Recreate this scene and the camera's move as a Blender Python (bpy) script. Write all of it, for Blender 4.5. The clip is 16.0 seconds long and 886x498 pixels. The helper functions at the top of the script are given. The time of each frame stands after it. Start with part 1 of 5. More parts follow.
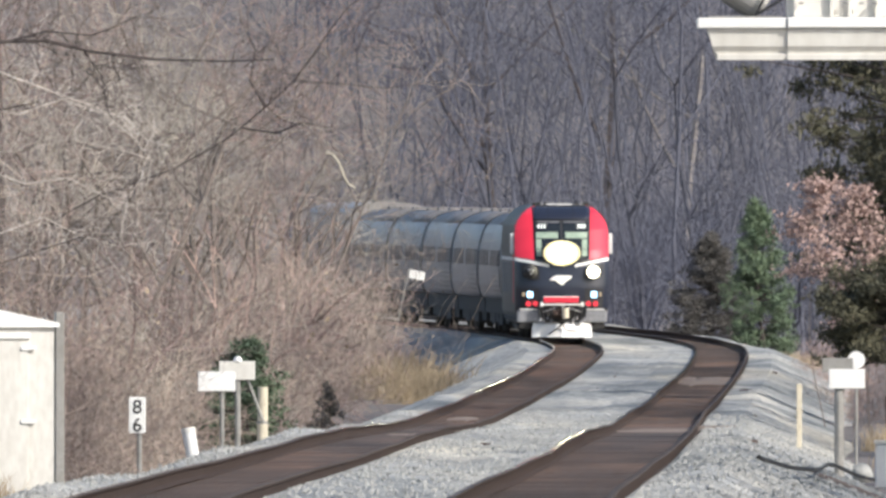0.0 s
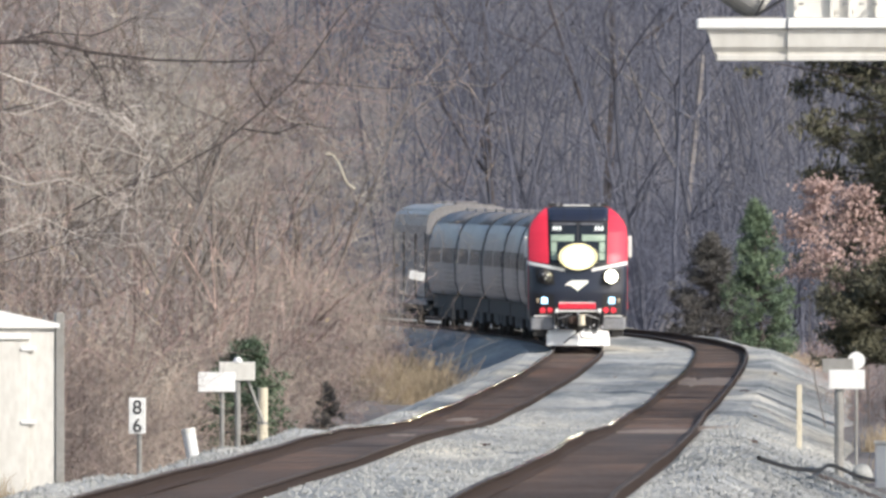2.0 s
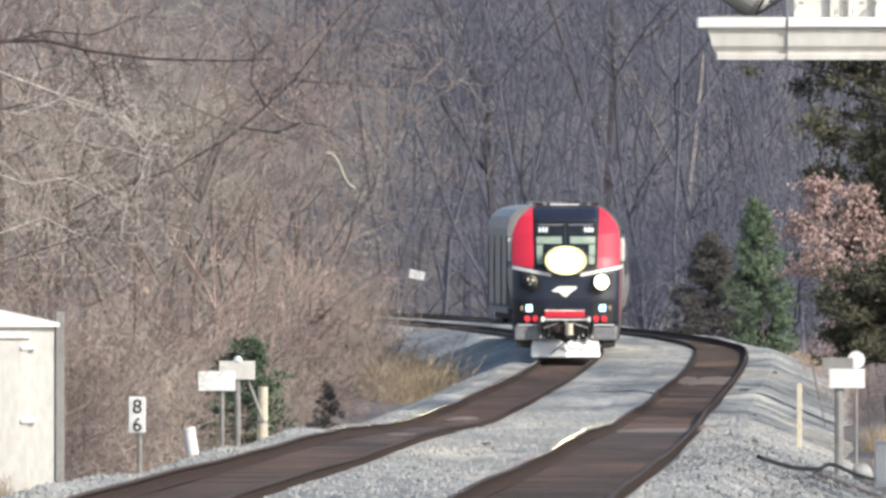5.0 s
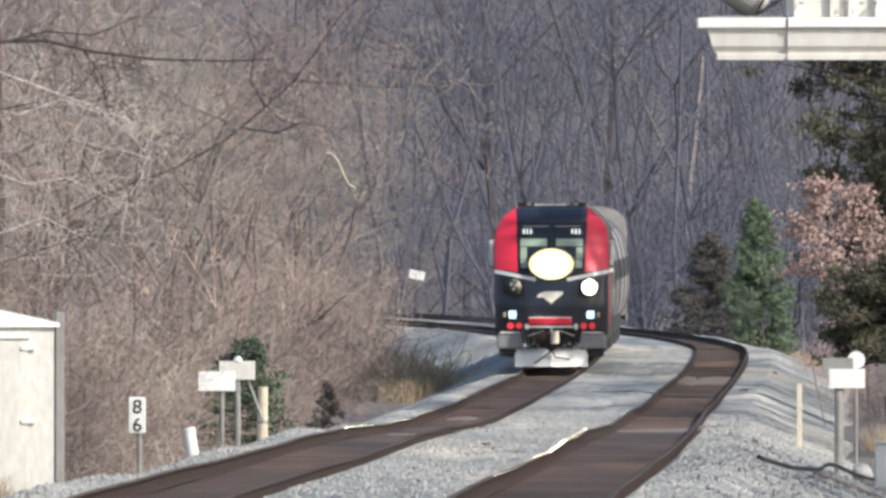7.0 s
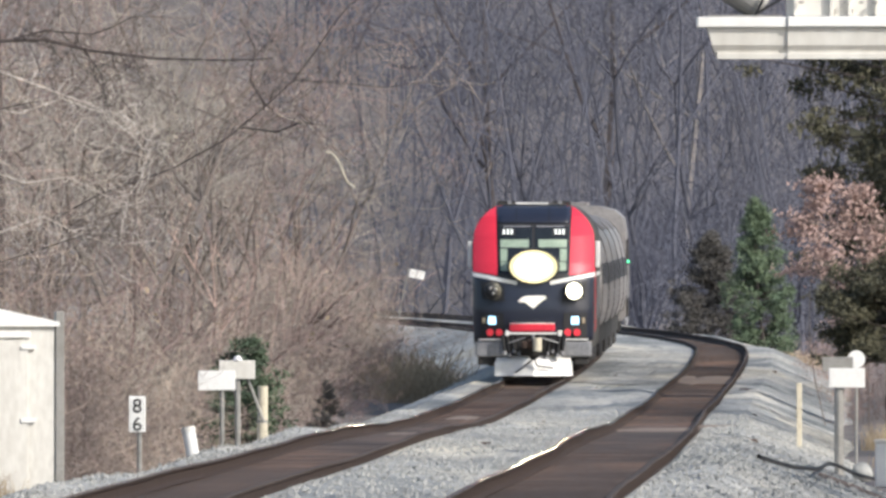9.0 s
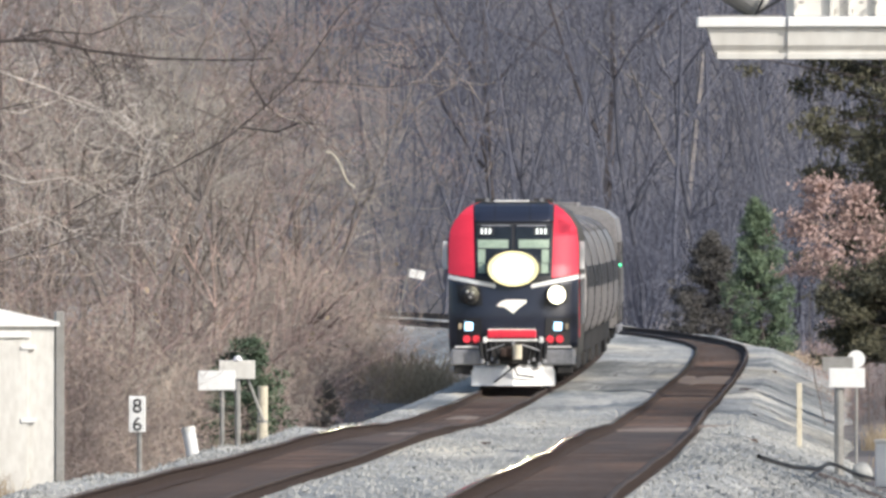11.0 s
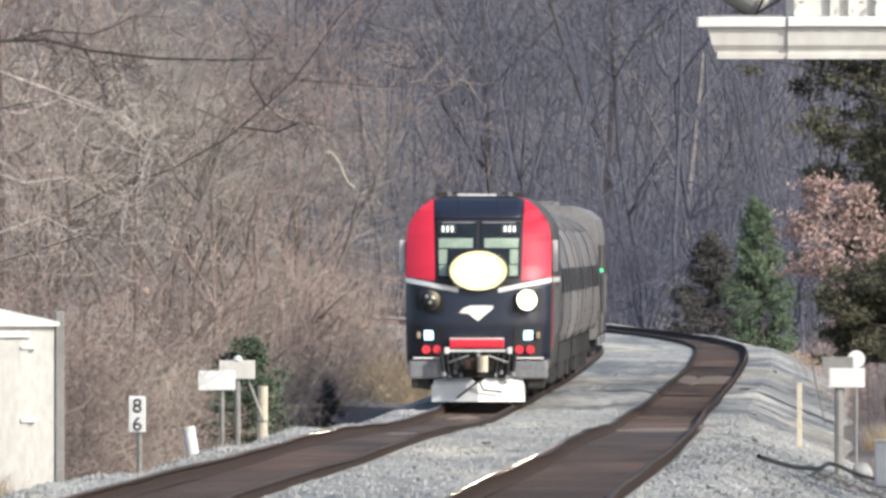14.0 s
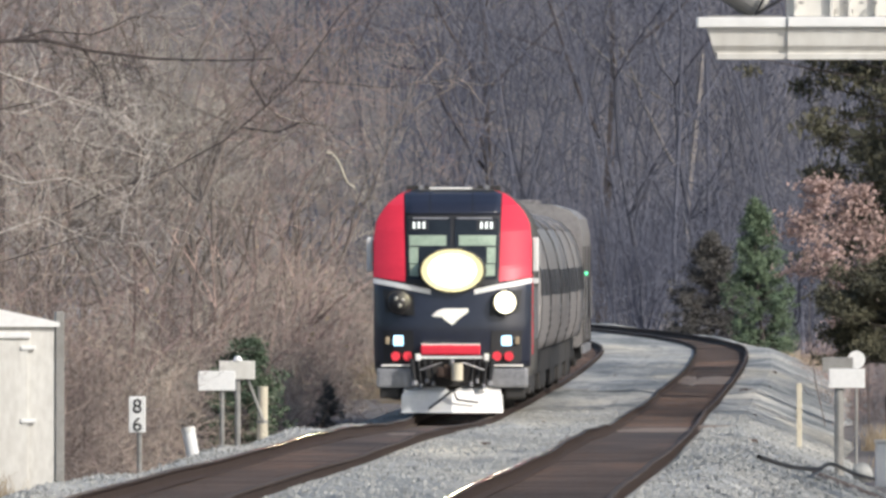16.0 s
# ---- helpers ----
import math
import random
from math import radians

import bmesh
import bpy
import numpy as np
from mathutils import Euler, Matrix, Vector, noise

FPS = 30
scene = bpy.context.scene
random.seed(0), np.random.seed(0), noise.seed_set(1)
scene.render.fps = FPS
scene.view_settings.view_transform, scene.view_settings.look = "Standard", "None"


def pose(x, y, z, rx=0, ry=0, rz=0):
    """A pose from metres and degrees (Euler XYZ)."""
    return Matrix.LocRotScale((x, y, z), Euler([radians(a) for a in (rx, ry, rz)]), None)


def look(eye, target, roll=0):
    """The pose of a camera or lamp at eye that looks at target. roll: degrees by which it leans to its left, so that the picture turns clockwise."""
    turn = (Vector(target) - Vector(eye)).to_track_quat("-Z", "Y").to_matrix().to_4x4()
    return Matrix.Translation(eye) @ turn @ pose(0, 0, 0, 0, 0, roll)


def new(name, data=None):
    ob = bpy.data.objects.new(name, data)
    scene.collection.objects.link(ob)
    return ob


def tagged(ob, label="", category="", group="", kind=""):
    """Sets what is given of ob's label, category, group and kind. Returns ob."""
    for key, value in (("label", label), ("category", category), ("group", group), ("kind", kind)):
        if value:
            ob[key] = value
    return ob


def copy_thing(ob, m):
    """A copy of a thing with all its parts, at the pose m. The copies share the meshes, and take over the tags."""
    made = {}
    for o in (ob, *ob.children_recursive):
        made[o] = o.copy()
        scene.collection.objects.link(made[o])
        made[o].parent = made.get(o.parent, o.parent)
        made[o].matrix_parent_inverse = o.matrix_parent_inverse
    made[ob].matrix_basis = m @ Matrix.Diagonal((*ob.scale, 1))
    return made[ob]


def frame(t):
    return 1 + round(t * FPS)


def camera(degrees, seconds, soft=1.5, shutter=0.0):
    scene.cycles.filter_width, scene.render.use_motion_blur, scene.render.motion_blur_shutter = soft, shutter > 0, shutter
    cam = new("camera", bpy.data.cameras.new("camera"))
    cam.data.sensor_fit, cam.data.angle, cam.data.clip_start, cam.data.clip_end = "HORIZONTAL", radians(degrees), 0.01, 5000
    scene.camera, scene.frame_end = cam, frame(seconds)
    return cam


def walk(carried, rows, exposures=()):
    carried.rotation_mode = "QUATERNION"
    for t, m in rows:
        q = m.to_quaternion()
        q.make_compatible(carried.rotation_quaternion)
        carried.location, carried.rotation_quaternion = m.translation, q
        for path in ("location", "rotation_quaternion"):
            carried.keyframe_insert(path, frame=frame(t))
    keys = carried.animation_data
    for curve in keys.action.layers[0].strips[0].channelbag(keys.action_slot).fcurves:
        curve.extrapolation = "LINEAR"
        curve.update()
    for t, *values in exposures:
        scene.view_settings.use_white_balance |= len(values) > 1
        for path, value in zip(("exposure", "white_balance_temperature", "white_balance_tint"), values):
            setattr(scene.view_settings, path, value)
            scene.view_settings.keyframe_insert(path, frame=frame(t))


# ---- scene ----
# The camera stands still at the end of a platform, looking far down a double track.
FOCAL = 60000.0                      # lens length in picture widths of 1568
cam = camera(math.degrees(2 * math.atan(784 / FOCAL)), 16.0, soft=3.0)
EYE = Vector((0, 0, 4.0))


def aim(tilt, turn=0.0):
    """The fixed stand, with the slight sway of the tripod head."""
    return look(EYE, EYE + Vector((turn, FOCAL, -tilt)))


SWAY = [(0.0, 0.2), (0.5, -1.5), (1.0, -1.5), (1.5, 0.0), (2.0, 1.3), (2.5, 1.0), (3.0, 0.3), (3.5, 1.7), (4.0, -3.0), (4.5, -1.0), (6.0, 0.0), (6.5, 0.0),
        (7.0, 0.0), (7.5, -2.0), (8.0, -1.5), (8.5, -1.6), (9.0, -1.4), (11.5, -1.4), (12.0, -0.4), (12.5, -1.7), (13.0, 0.0), (13.5, -1.5),
        (14.0, -1.5), (14.5, -0.2), (15.0, -2.6), (15.5, 0.0), (16.0, -0.8)]
walk(cam, [(t, aim(67 - dy)) for t, dy in SWAY],
     exposures=[(0.0, 0.47), (4.0, 0.47), (9.0, 0.39), (12.5, 0.45), (14.5, 0.44), (15.5, 0.36), (16.0, 0.20)])

# ---- world and sun ----
TO_SUN = Vector((0.80, -0.62, 0.68)).normalized()
world = bpy.data.worlds.new("world")
scene.world = world
world.use_nodes = True
wn = world.node_tree
sky = wn.nodes.new("ShaderNodeTexSky")
sky.sky_type = "NISHITA"
sky.sun_disc = False
sky.sun_elevation = math.asin(TO_SUN.z)
sky.sun_rotation = math.atan2(TO_SUN.x, TO_SUN.y)
sky.dust_density = 2.0
wn.links.new(sky.outputs[0], wn.nodes["Background"].inputs[0])
wn.nodes["Background"].inputs[1].default_value = 0.14
sun_data = bpy.data.lights.new("sun", "SUN")
sun_data.energy = 3.5
sun_data.angle = radians(0.6)
sun_data.color = (1.0, 0.96, 0.90)
sun = new("sun", sun_data)
sun.matrix_world = look((0, 0, 60), Vector((0, 0, 60)) - TO_SUN)


# ---- materials ----
def material(name, color, rough=0.7, metal=0.0, second=None, scale=3.0, fine=40.0, bump=0.0, mix=0.5, emit=0.0,
             stretch=(1, 1, 1), spread=0.0, coat=0.0, shine=0.5, patch=None):
    """A surface with colour variation at two scales, fine relief and, if asked, variation from piece to piece."""
    m = bpy.data.materials.new(name)
    m.use_nodes = True
    t, nodes = m.node_tree, m.node_tree.nodes
    bsdf = nodes["Principled BSDF"]
    bsdf.inputs["Roughness"].default_value = rough
    bsdf.inputs["Metallic"].default_value = metal
    bsdf.inputs["Specular IOR Level"].default_value = shine
    bsdf.inputs["Coat Weight"].default_value = coat
    second = second or tuple(c * 0.72 for c in color)
    geo = nodes.new("ShaderNodeTexCoord")
    mapping = nodes.new("ShaderNodeMapping")
    mapping.inputs["Scale"].default_value = stretch
    t.links.new(geo.outputs["Object"], mapping.inputs[0])
    big, small = nodes.new("ShaderNodeTexNoise"), nodes.new("ShaderNodeTexNoise")
    big.inputs["Scale"].default_value, small.inputs["Scale"].default_value = scale, fine
    big.inputs["Detail"].default_value, small.inputs["Detail"].default_value = 4, 3
    for n in (big, small):
        t.links.new(mapping.outputs[0], n.inputs["Vector"])
    both = nodes.new("ShaderNodeMath")
    both.operation = "MULTIPLY_ADD"
    t.links.new(small.outputs[0], both.inputs[0])
    both.inputs[1].default_value = 0.5
    half = nodes.new("ShaderNodeMath")
    half.operation = "MULTIPLY"
    half.inputs[1].default_value = 0.5
    t.links.new(big.outputs[0], half.inputs[0])
    t.links.new(half.outputs[0], both.inputs[2])
    ramp = nodes.new("ShaderNodeValToRGB")
    ramp.color_ramp.elements[0].position = 0.5 - 0.5 * (1 - mix) * 0.5
    ramp.color_ramp.elements[1].position = 0.5 + 0.5 * (1 - mix) * 0.5
    ramp.color_ramp.elements[0].color = (*second, 1)
    ramp.color_ramp.elements[1].color = (*color, 1)
    t.links.new(both.outputs[0], ramp.inputs[0])
    out = ramp.outputs[0]
    if spread:
        info, geo2 = nodes.new("ShaderNodeObjectInfo"), nodes.new("ShaderNodeNewGeometry")
        add = nodes.new("ShaderNodeMath")
        add.operation = "MULTIPLY_ADD"
        add.inputs[1].default_value = 1.5
        t.links.new(info.outputs["Random"], add.inputs[0])
        piece = nodes.new("ShaderNodeMath")
        piece.operation = "MULTIPLY"
        piece.inputs[1].default_value = 0.5
        t.links.new(geo2.outputs["Random Per Island"], piece.inputs[0])
        t.links.new(piece.outputs[0], add.inputs[2])
        val = nodes.new("ShaderNodeMapRange")
        val.inputs["From Max"].default_value = 2.0
        val.inputs["To Min"].default_value, val.inputs["To Max"].default_value = 1 - spread, 1 + spread
        t.links.new(add.outputs[0], val.inputs[0])
        hsv = nodes.new("ShaderNodeHueSaturation")
        t.links.new(val.outputs[0], hsv.inputs["Value"])
        t.links.new(out, hsv.inputs["Color"])
        out = hsv.outputs[0]
    if patch:
        where, far_map, spots = nodes.new("ShaderNodeNewGeometry"), nodes.new("ShaderNodeMapping"), nodes.new("ShaderNodeTexNoise")
        far_map.inputs["Scale"].default_value = patch[0]
        spots.inputs["Scale"].default_value, spots.inputs["Detail"].default_value = 1.0, 3.5
        t.links.new(where.outputs["Position"], far_map.inputs[0])
        t.links.new(far_map.outputs[0], spots.inputs["Vector"])
        tone = nodes.new("ShaderNodeValToRGB")
        tone.color_ramp.elements[0].position, tone.color_ramp.elements[1].position = 0.32, 0.68
        tone.color_ramp.elements[0].color, tone.color_ramp.elements[1].color = (*patch[1], 1), (*patch[2], 1)
        middle = tone.color_ramp.elements.new(0.5)
        middle.color = (1, 1, 1, 1)
        t.links.new(spots.outputs[0], tone.inputs[0])
        mul = nodes.new("ShaderNodeMix")
        mul.data_type, mul.blend_type = "RGBA", "MULTIPLY"
        mul.inputs[0].default_value = 1.0
        t.links.new(out, mul.inputs[6])
        t.links.new(tone.outputs[0], mul.inputs[7])
        out = mul.outputs[2]
    t.links.new(out, bsdf.inputs["Base Color"])
    if bump:
        b = nodes.new("ShaderNodeBump")
        b.inputs["Strength"].default_value = bump
        b.inputs["Distance"].default_value = 0.05
        t.links.new(both.outputs[0], b.inputs["Height"])
        t.links.new(b.outputs[0], bsdf.inputs["Normal"])
    if emit:
        bsdf.inputs["Emission Color"].default_value = (*color, 1)
        bsdf.inputs["Emission Strength"].default_value = emit
    return m


M_GROUND = material("leaf_litter", (0.185, 0.16, 0.145), 0.95, second=(0.10, 0.087, 0.083), scale=0.25, fine=6, bump=0.6)
M_BALLAST = material("ballast", (0.42, 0.417, 0.395), 0.92, second=(0.155, 0.159, 0.155), scale=0.45, fine=9, bump=0.45, mix=0.5,
                     stretch=(1, 0.16, 1), patch=((0.32, 0.022, 0.5), (0.48, 0.52, 0.55), (1.48, 1.36, 1.17)))
M_STONE = material("ballast_stone", (0.37, 0.37, 0.35), 0.9, second=(0.20, 0.203, 0.195), scale=0.45, fine=9, spread=0.2)
M_BED = material("oily_track_bed", (0.15, 0.104, 0.076), 0.95, second=(0.038, 0.03, 0.027), scale=0.35, fine=4, bump=0.3, mix=0.5,
                 stretch=(0.5, 0.12, 1), patch=((0.5, 0.03, 1.0), (0.55, 0.52, 0.52), (1.7, 1.5, 1.35)))
M_SLEEPER = material("creosoted_timber", (0.105, 0.068, 0.052), 0.9, second=(0.042, 0.03, 0.025), scale=0.16, fine=1.5, spread=0.12, patch=((0.5, 0.03, 1.0), (0.55, 0.52, 0.52), (1.7, 1.5, 1.35)))
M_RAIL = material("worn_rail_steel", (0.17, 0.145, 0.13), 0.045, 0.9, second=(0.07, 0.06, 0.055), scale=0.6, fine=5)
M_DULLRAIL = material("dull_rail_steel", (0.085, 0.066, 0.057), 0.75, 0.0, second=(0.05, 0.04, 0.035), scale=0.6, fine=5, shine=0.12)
M_RUST = material("rusty_rail_side", (0.062, 0.043, 0.036), 0.85, second=(0.038, 0.028, 0.024), scale=2, fine=30, shine=0.15)
# Light clumps and shaded hollows of the thicket, put into the twig colours.
CLUMP_SHADE = ((0.62, 0.03, 0.72), (0.30, 0.28, 0.31), (1.42, 1.42, 1.35))
M_TWIG = material("tan_twigs", (0.375, 0.30, 0.242), 0.9, second=(0.27, 0.215, 0.178), scale=0.5, fine=2, spread=0.24, patch=CLUMP_SHADE)
M_TWIG2 = material("pinkish_twigs", (0.36, 0.255, 0.226), 0.9, second=(0.26, 0.182, 0.163), scale=0.5, fine=2, spread=0.24, patch=CLUMP_SHADE)
M_TWIG3 = material("grey_twigs", (0.345, 0.308, 0.262), 0.9, second=(0.25, 0.225, 0.195), scale=0.5, fine=2, spread=0.24, patch=CLUMP_SHADE)
M_TWIG4 = material("dark_twigs", (0.25, 0.20, 0.172), 0.9, second=(0.165, 0.133, 0.118), scale=0.5, fine=2, spread=0.26, patch=CLUMP_SHADE)
M_STEM = material("brown_stems", (0.28, 0.222, 0.188), 0.95, second=(0.195, 0.154, 0.132), scale=1.0, fine=9, spread=0.2, patch=CLUMP_SHADE)
M_BARK = material("grey_bark", (0.19, 0.155, 0.132), 0.95, second=(0.12, 0.10, 0.087), scale=1.2, fine=14, bump=0.6, spread=0.3)
M_PALETWIG = material("pale_twigs", (0.52, 0.47, 0.42), 0.9, second=(0.36, 0.32, 0.285), scale=1.0, fine=5)
M_PALEBARK = material("pale_bark", (0.25, 0.225, 0.21), 0.95, second=(0.13, 0.118, 0.115), scale=0.6, fine=8, bump=0.6)
M_LIMB = material("dark_bark", (0.085, 0.068, 0.062), 0.95, second=(0.05, 0.042, 0.04), scale=1.2, fine=14, bump=0.6)
# Blue distance haze is mixed into the bark and twig colours of the wood.
M_FAR = material("hazed_wood_bark", (0.10, 0.103, 0.129), 0.95, second=(0.077, 0.079, 0.101), scale=0.8, fine=6, spread=0.2)
M_FARTWIG = material("hazed_wood_twigs", (0.128, 0.134, 0.172), 0.95, second=(0.082, 0.085, 0.112), scale=0.3, fine=2.5, spread=0.3,
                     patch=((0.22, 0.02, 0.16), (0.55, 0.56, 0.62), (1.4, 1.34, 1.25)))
M_NEEDLE = material("conifer_needles", (0.125, 0.115, 0.066), 0.8, second=(0.055, 0.057, 0.038), scale=0.7, fine=8, spread=0.45)
M_GREEN = material("fresh_green_needles", (0.118, 0.158, 0.09), 0.85, second=(0.066, 0.098, 0.062), scale=0.7, fine=8, spread=0.4)
# Bronze tone lightened to include distance haze.
M_BRONZE = material("bronzed_cedar", (0.118, 0.108, 0.096), 0.85, second=(0.07, 0.066, 0.062), scale=0.7, fine=8, spread=0.35)
M_DRYLEAF = material("dry_pink_leaves", (0.52, 0.37, 0.33), 0.8, second=(0.32, 0.22, 0.19), scale=1, fine=9, spread=0.3)
M_STRAW = material("dry_grass", (0.52, 0.41, 0.27), 0.9, second=(0.34, 0.265, 0.175), scale=1, fine=9, spread=0.3)
M_RED = material("red_paint", (0.74, 0.034, 0.065), 0.35, second=(0.66, 0.028, 0.055), scale=1, fine=9, mix=0.2, coat=0.3)
M_NAVY = material("navy_paint", (0.017, 0.021, 0.038), 0.35, second=(0.012, 0.015, 0.027), scale=1, fine=9, mix=0.2, coat=0.3)
M_BLACK = material("black_rubber", (0.02, 0.02, 0.022), 0.6, scale=4, fine=30)
M_WHITE = material("white_paint", (0.80, 0.79, 0.76), 0.45, second=(0.70, 0.69, 0.66), scale=1.5, fine=15)
M_CREAM = material("aged_white_paint", (0.68, 0.66, 0.605), 0.6, second=(0.54, 0.515, 0.465), scale=1.2, fine=14, stretch=(1, 1, 0.4))
M_SILVER = material("silver_paint", (0.30, 0.30, 0.31), 0.5, 0.2, second=(0.20, 0.20, 0.21), scale=2, fine=14)
M_SIDE = material("grimy_side_paint", (0.14, 0.132, 0.115), 0.55, second=(0.085, 0.08, 0.072), scale=0.5, fine=6, stretch=(1, 0.3, 1), shine=0.25)
M_SKIRT = material("dirty_grey_paint", (0.15, 0.15, 0.155), 0.6, second=(0.09, 0.09, 0.092), scale=2, fine=14)
M_STEEL = material("stainless_steel", (0.36, 0.336, 0.325), 0.42, 0.35, second=(0.25, 0.236, 0.228), scale=0.6, fine=9, stretch=(1, 0.2, 1))
M_ROOF = material("sooty_roof", (0.30, 0.285, 0.28), 0.6, 0.3, second=(0.13, 0.12, 0.12), scale=0.5, fine=9)
M_UNDER = material("grimy_running_gear", (0.045, 0.042, 0.04), 0.8, 0.2, scale=2, fine=20)
M_TINT = material("tinted_coach_glass", (0.055, 0.058, 0.066), 0.35, scale=2, fine=5, shine=0.3)
M_GLASS = material("dark_glass", (0.02, 0.025, 0.03), 0.08, scale=2, fine=5)
M_POST = material("galvanised_post", (0.33, 0.32, 0.30), 0.6, 0.4, second=(0.24, 0.23, 0.21), scale=3, fine=30)
M_WOOD = material("weathered_wood", (0.64, 0.58, 0.45), 0.85, second=(0.45, 0.40, 0.30), scale=3, fine=40, stretch=(1, 1, 0.2))
def glow(name, color, strength):
    """Lamp glass, or a painted glare ring, that gives off light of one colour."""
    m = bpy.data.materials.new(name)
    m.use_nodes = True
    bsdf = m.node_tree.nodes["Principled BSDF"]
    bsdf.inputs["Base Color"].default_value = (0.06, 0.055, 0.045, 1)
    bsdf.inputs["Roughness"].default_value = 0.4
    bsdf.inputs["Emission Color"].default_value = (*color, 1)
    bsdf.inputs["Emission Strength"].default_value = strength
    return m


M_LAMP = glow("headlight_glow", (1.0, 0.87, 0.52), 190.0)
M_DITCH = glow("ditch_light_glow", (1.0, 0.80, 0.42), 120.0)
# Glare about the lamps, painted as three graded glowing tones.
M_HOT = glow("hot_glare_tone", (1.0, 0.95, 0.80), 9.0)
M_WARM = glow("warm_glare_tone", (1.0, 0.93, 0.68), 2.6)
M_AMBER = glow("dim_glare_tone", (0.95, 0.86, 0.45), 0.8)
M_GREENLAMP = material("green_lamp_glow", (0.1, 0.9, 0.4), 0.3, emit=1.2)
M_BLUE = material("cool_marker_glow", (0.45, 0.75, 1.0), 0.3, emit=1.6)
M_MARK = material("red_marker", (0.75, 0.05, 0.07), 0.25, second=(0.6, 0.03, 0.05), emit=0.25)
M_DIGIT = material("lit_digits", (0.85, 0.9, 0.85), 0.4, emit=0.5)
M_PALE = material("pale_pane_tone", (0.34, 0.42, 0.32), 0.5, second=(0.22, 0.29, 0.22), scale=2, fine=12)
M_INK = material("black_ink", (0.03, 0.03, 0.03), 0.7)

# ---- the line of the track, from the platform to the curve ----
LINE = [(-560, -10.5), (0, -6.2), (186, -4.25), (321, -2.85), (420, -1.65), (540, -0.6), (653, 0.18), (695, 0.58), (737, 1.06), (780, 1.5),
        (850, 2.27), (926, 3.11), (985, 3.70), (1019, 3.99), (1061, 4.18), (1103, 3.86), (1140, 3.06), (1170, 2.08), (1200, 0.9), (1250, -1.7),
        (1300, -5.0), (1371, -10.8), (1570, -30.0), (4000, -300.0)]
LEVEL = [(-560, 1.4), (186, 1.4), (321, 1.28), (354, 1.2), (411, 1.05), (466, 0.9), (540, 0.58), (613, 0.2), (653, 0.03), (695, -0.06), (737, -0.12),
         (780, -0.17), (850, -0.23), (926, -0.235), (985, -0.22), (1061, -0.2), (1103, -0.18), (1222, -0.07), (1300, 0.0), (4000, 0.0)]


def spline(table):
    """A smooth curve through the table (monotone pieces, no overshoot)."""
    xs, ys = np.array([a for a, b in table], float), np.array([b for a, b in table], float)
    h, d = np.diff(xs), np.diff(ys) / np.diff(xs)
    m = np.concatenate(([d[0]], (d[:-1] * h[1:] + d[1:] * h[:-1]) / (h[1:] + h[:-1]), [d[-1]]))

    def at(x):
        x = np.clip(np.asarray(x, float), xs[0], xs[-1])
        i = np.clip(np.searchsorted(xs, x) - 1, 0, len(xs) - 2)
        t = (x - xs[i]) / h[i]
        return ((2 * t**3 - 3 * t**2 + 1) * ys[i] + (t**3 - 2 * t**2 + t) * h[i] * m[i]
                + (3 * t**2 - 2 * t**3) * ys[i + 1] + (t**3 - t**2) * h[i] * m[i + 1])
    return at


line_x, line_z = spline(LINE), spline(LEVEL)
SPACING = 4.05                      # from one track's centre to the other's, a little less towards the station
narrow = spline([(-560, -0.5), (300, -0.42), (420, -0.36), (560, -0.15), (680, 0.0), (4000, 0.0)])


def place_x(u, y):
    """Where u metres to the side of the first track's centre lies."""
    k = np.clip((np.asarray(u, float) - 0.9) / (SPACING - 1.8), 0, 1)
    return line_x(y) + u + narrow(y) * k


rng = np.random.default_rng(5)


def wave(x, y, k=1.0):
    return np.sin(x * 1.3 * k + 1.1) * np.cos(y * 0.7 * k + 0.3) * 0.5 + np.sin(x * 0.47 * k - y * 0.31 * k) * 0.5


def ground_z(u, y):
    """Height of the ground at u metres to the side of the first track's centre."""
    u, y = np.asarray(u, float), np.asarray(y, float)
    z = line_z(y) - 0.95 + 0.10 * wave(u * 0.6, y * 0.08)
    z = z + np.clip(-u - 8, 0, 30) * 0.07 + np.clip(u - 12, 0, 40) * 0.06
    hill = np.clip((y - 1400) / 450.0, 0, 1)
    z = z + hill * hill * (3 - 2 * hill) * 60
    z = z + np.clip((np.abs(u) - 60) / 300, 0, 1) * 25
    return z


def ballast_z(u, y):
    """The ballast's top: heaped against the rails outside, low between them, dished in the six-foot, sloping off at the shoulders."""
    u, y = np.asarray(u, float), np.asarray(y, float)
    top = line_z(y) - 0.11
    near = np.minimum(np.abs(u), np.abs(u - SPACING))
    cess = np.clip((np.abs(u - SPACING / 2) - SPACING / 2 - 1.55), 0, 9)
    z = top - cess * 0.40
    z = z - 0.03 * np.clip(1 - ((u - SPACING / 2) / 0.8) ** 2, 0, 1)
    off = np.clip((near - 0.85) / 0.5, 0, 1)
    z = z + off * (0.055 * wave(u * 0.5, y * 0.10) + 0.032 * wave(u * 1.1, y * 0.25) + 0.055 * np.sin(y * 0.075 - u * 0.35))
    z = z + off * rng.normal(0, 0.010, z.shape)
    z = np.where(near < 1.6, np.maximum(z, line_z(y) - 0.15), z)
    return np.where(near < 0.80, line_z(y) - 0.21, z)


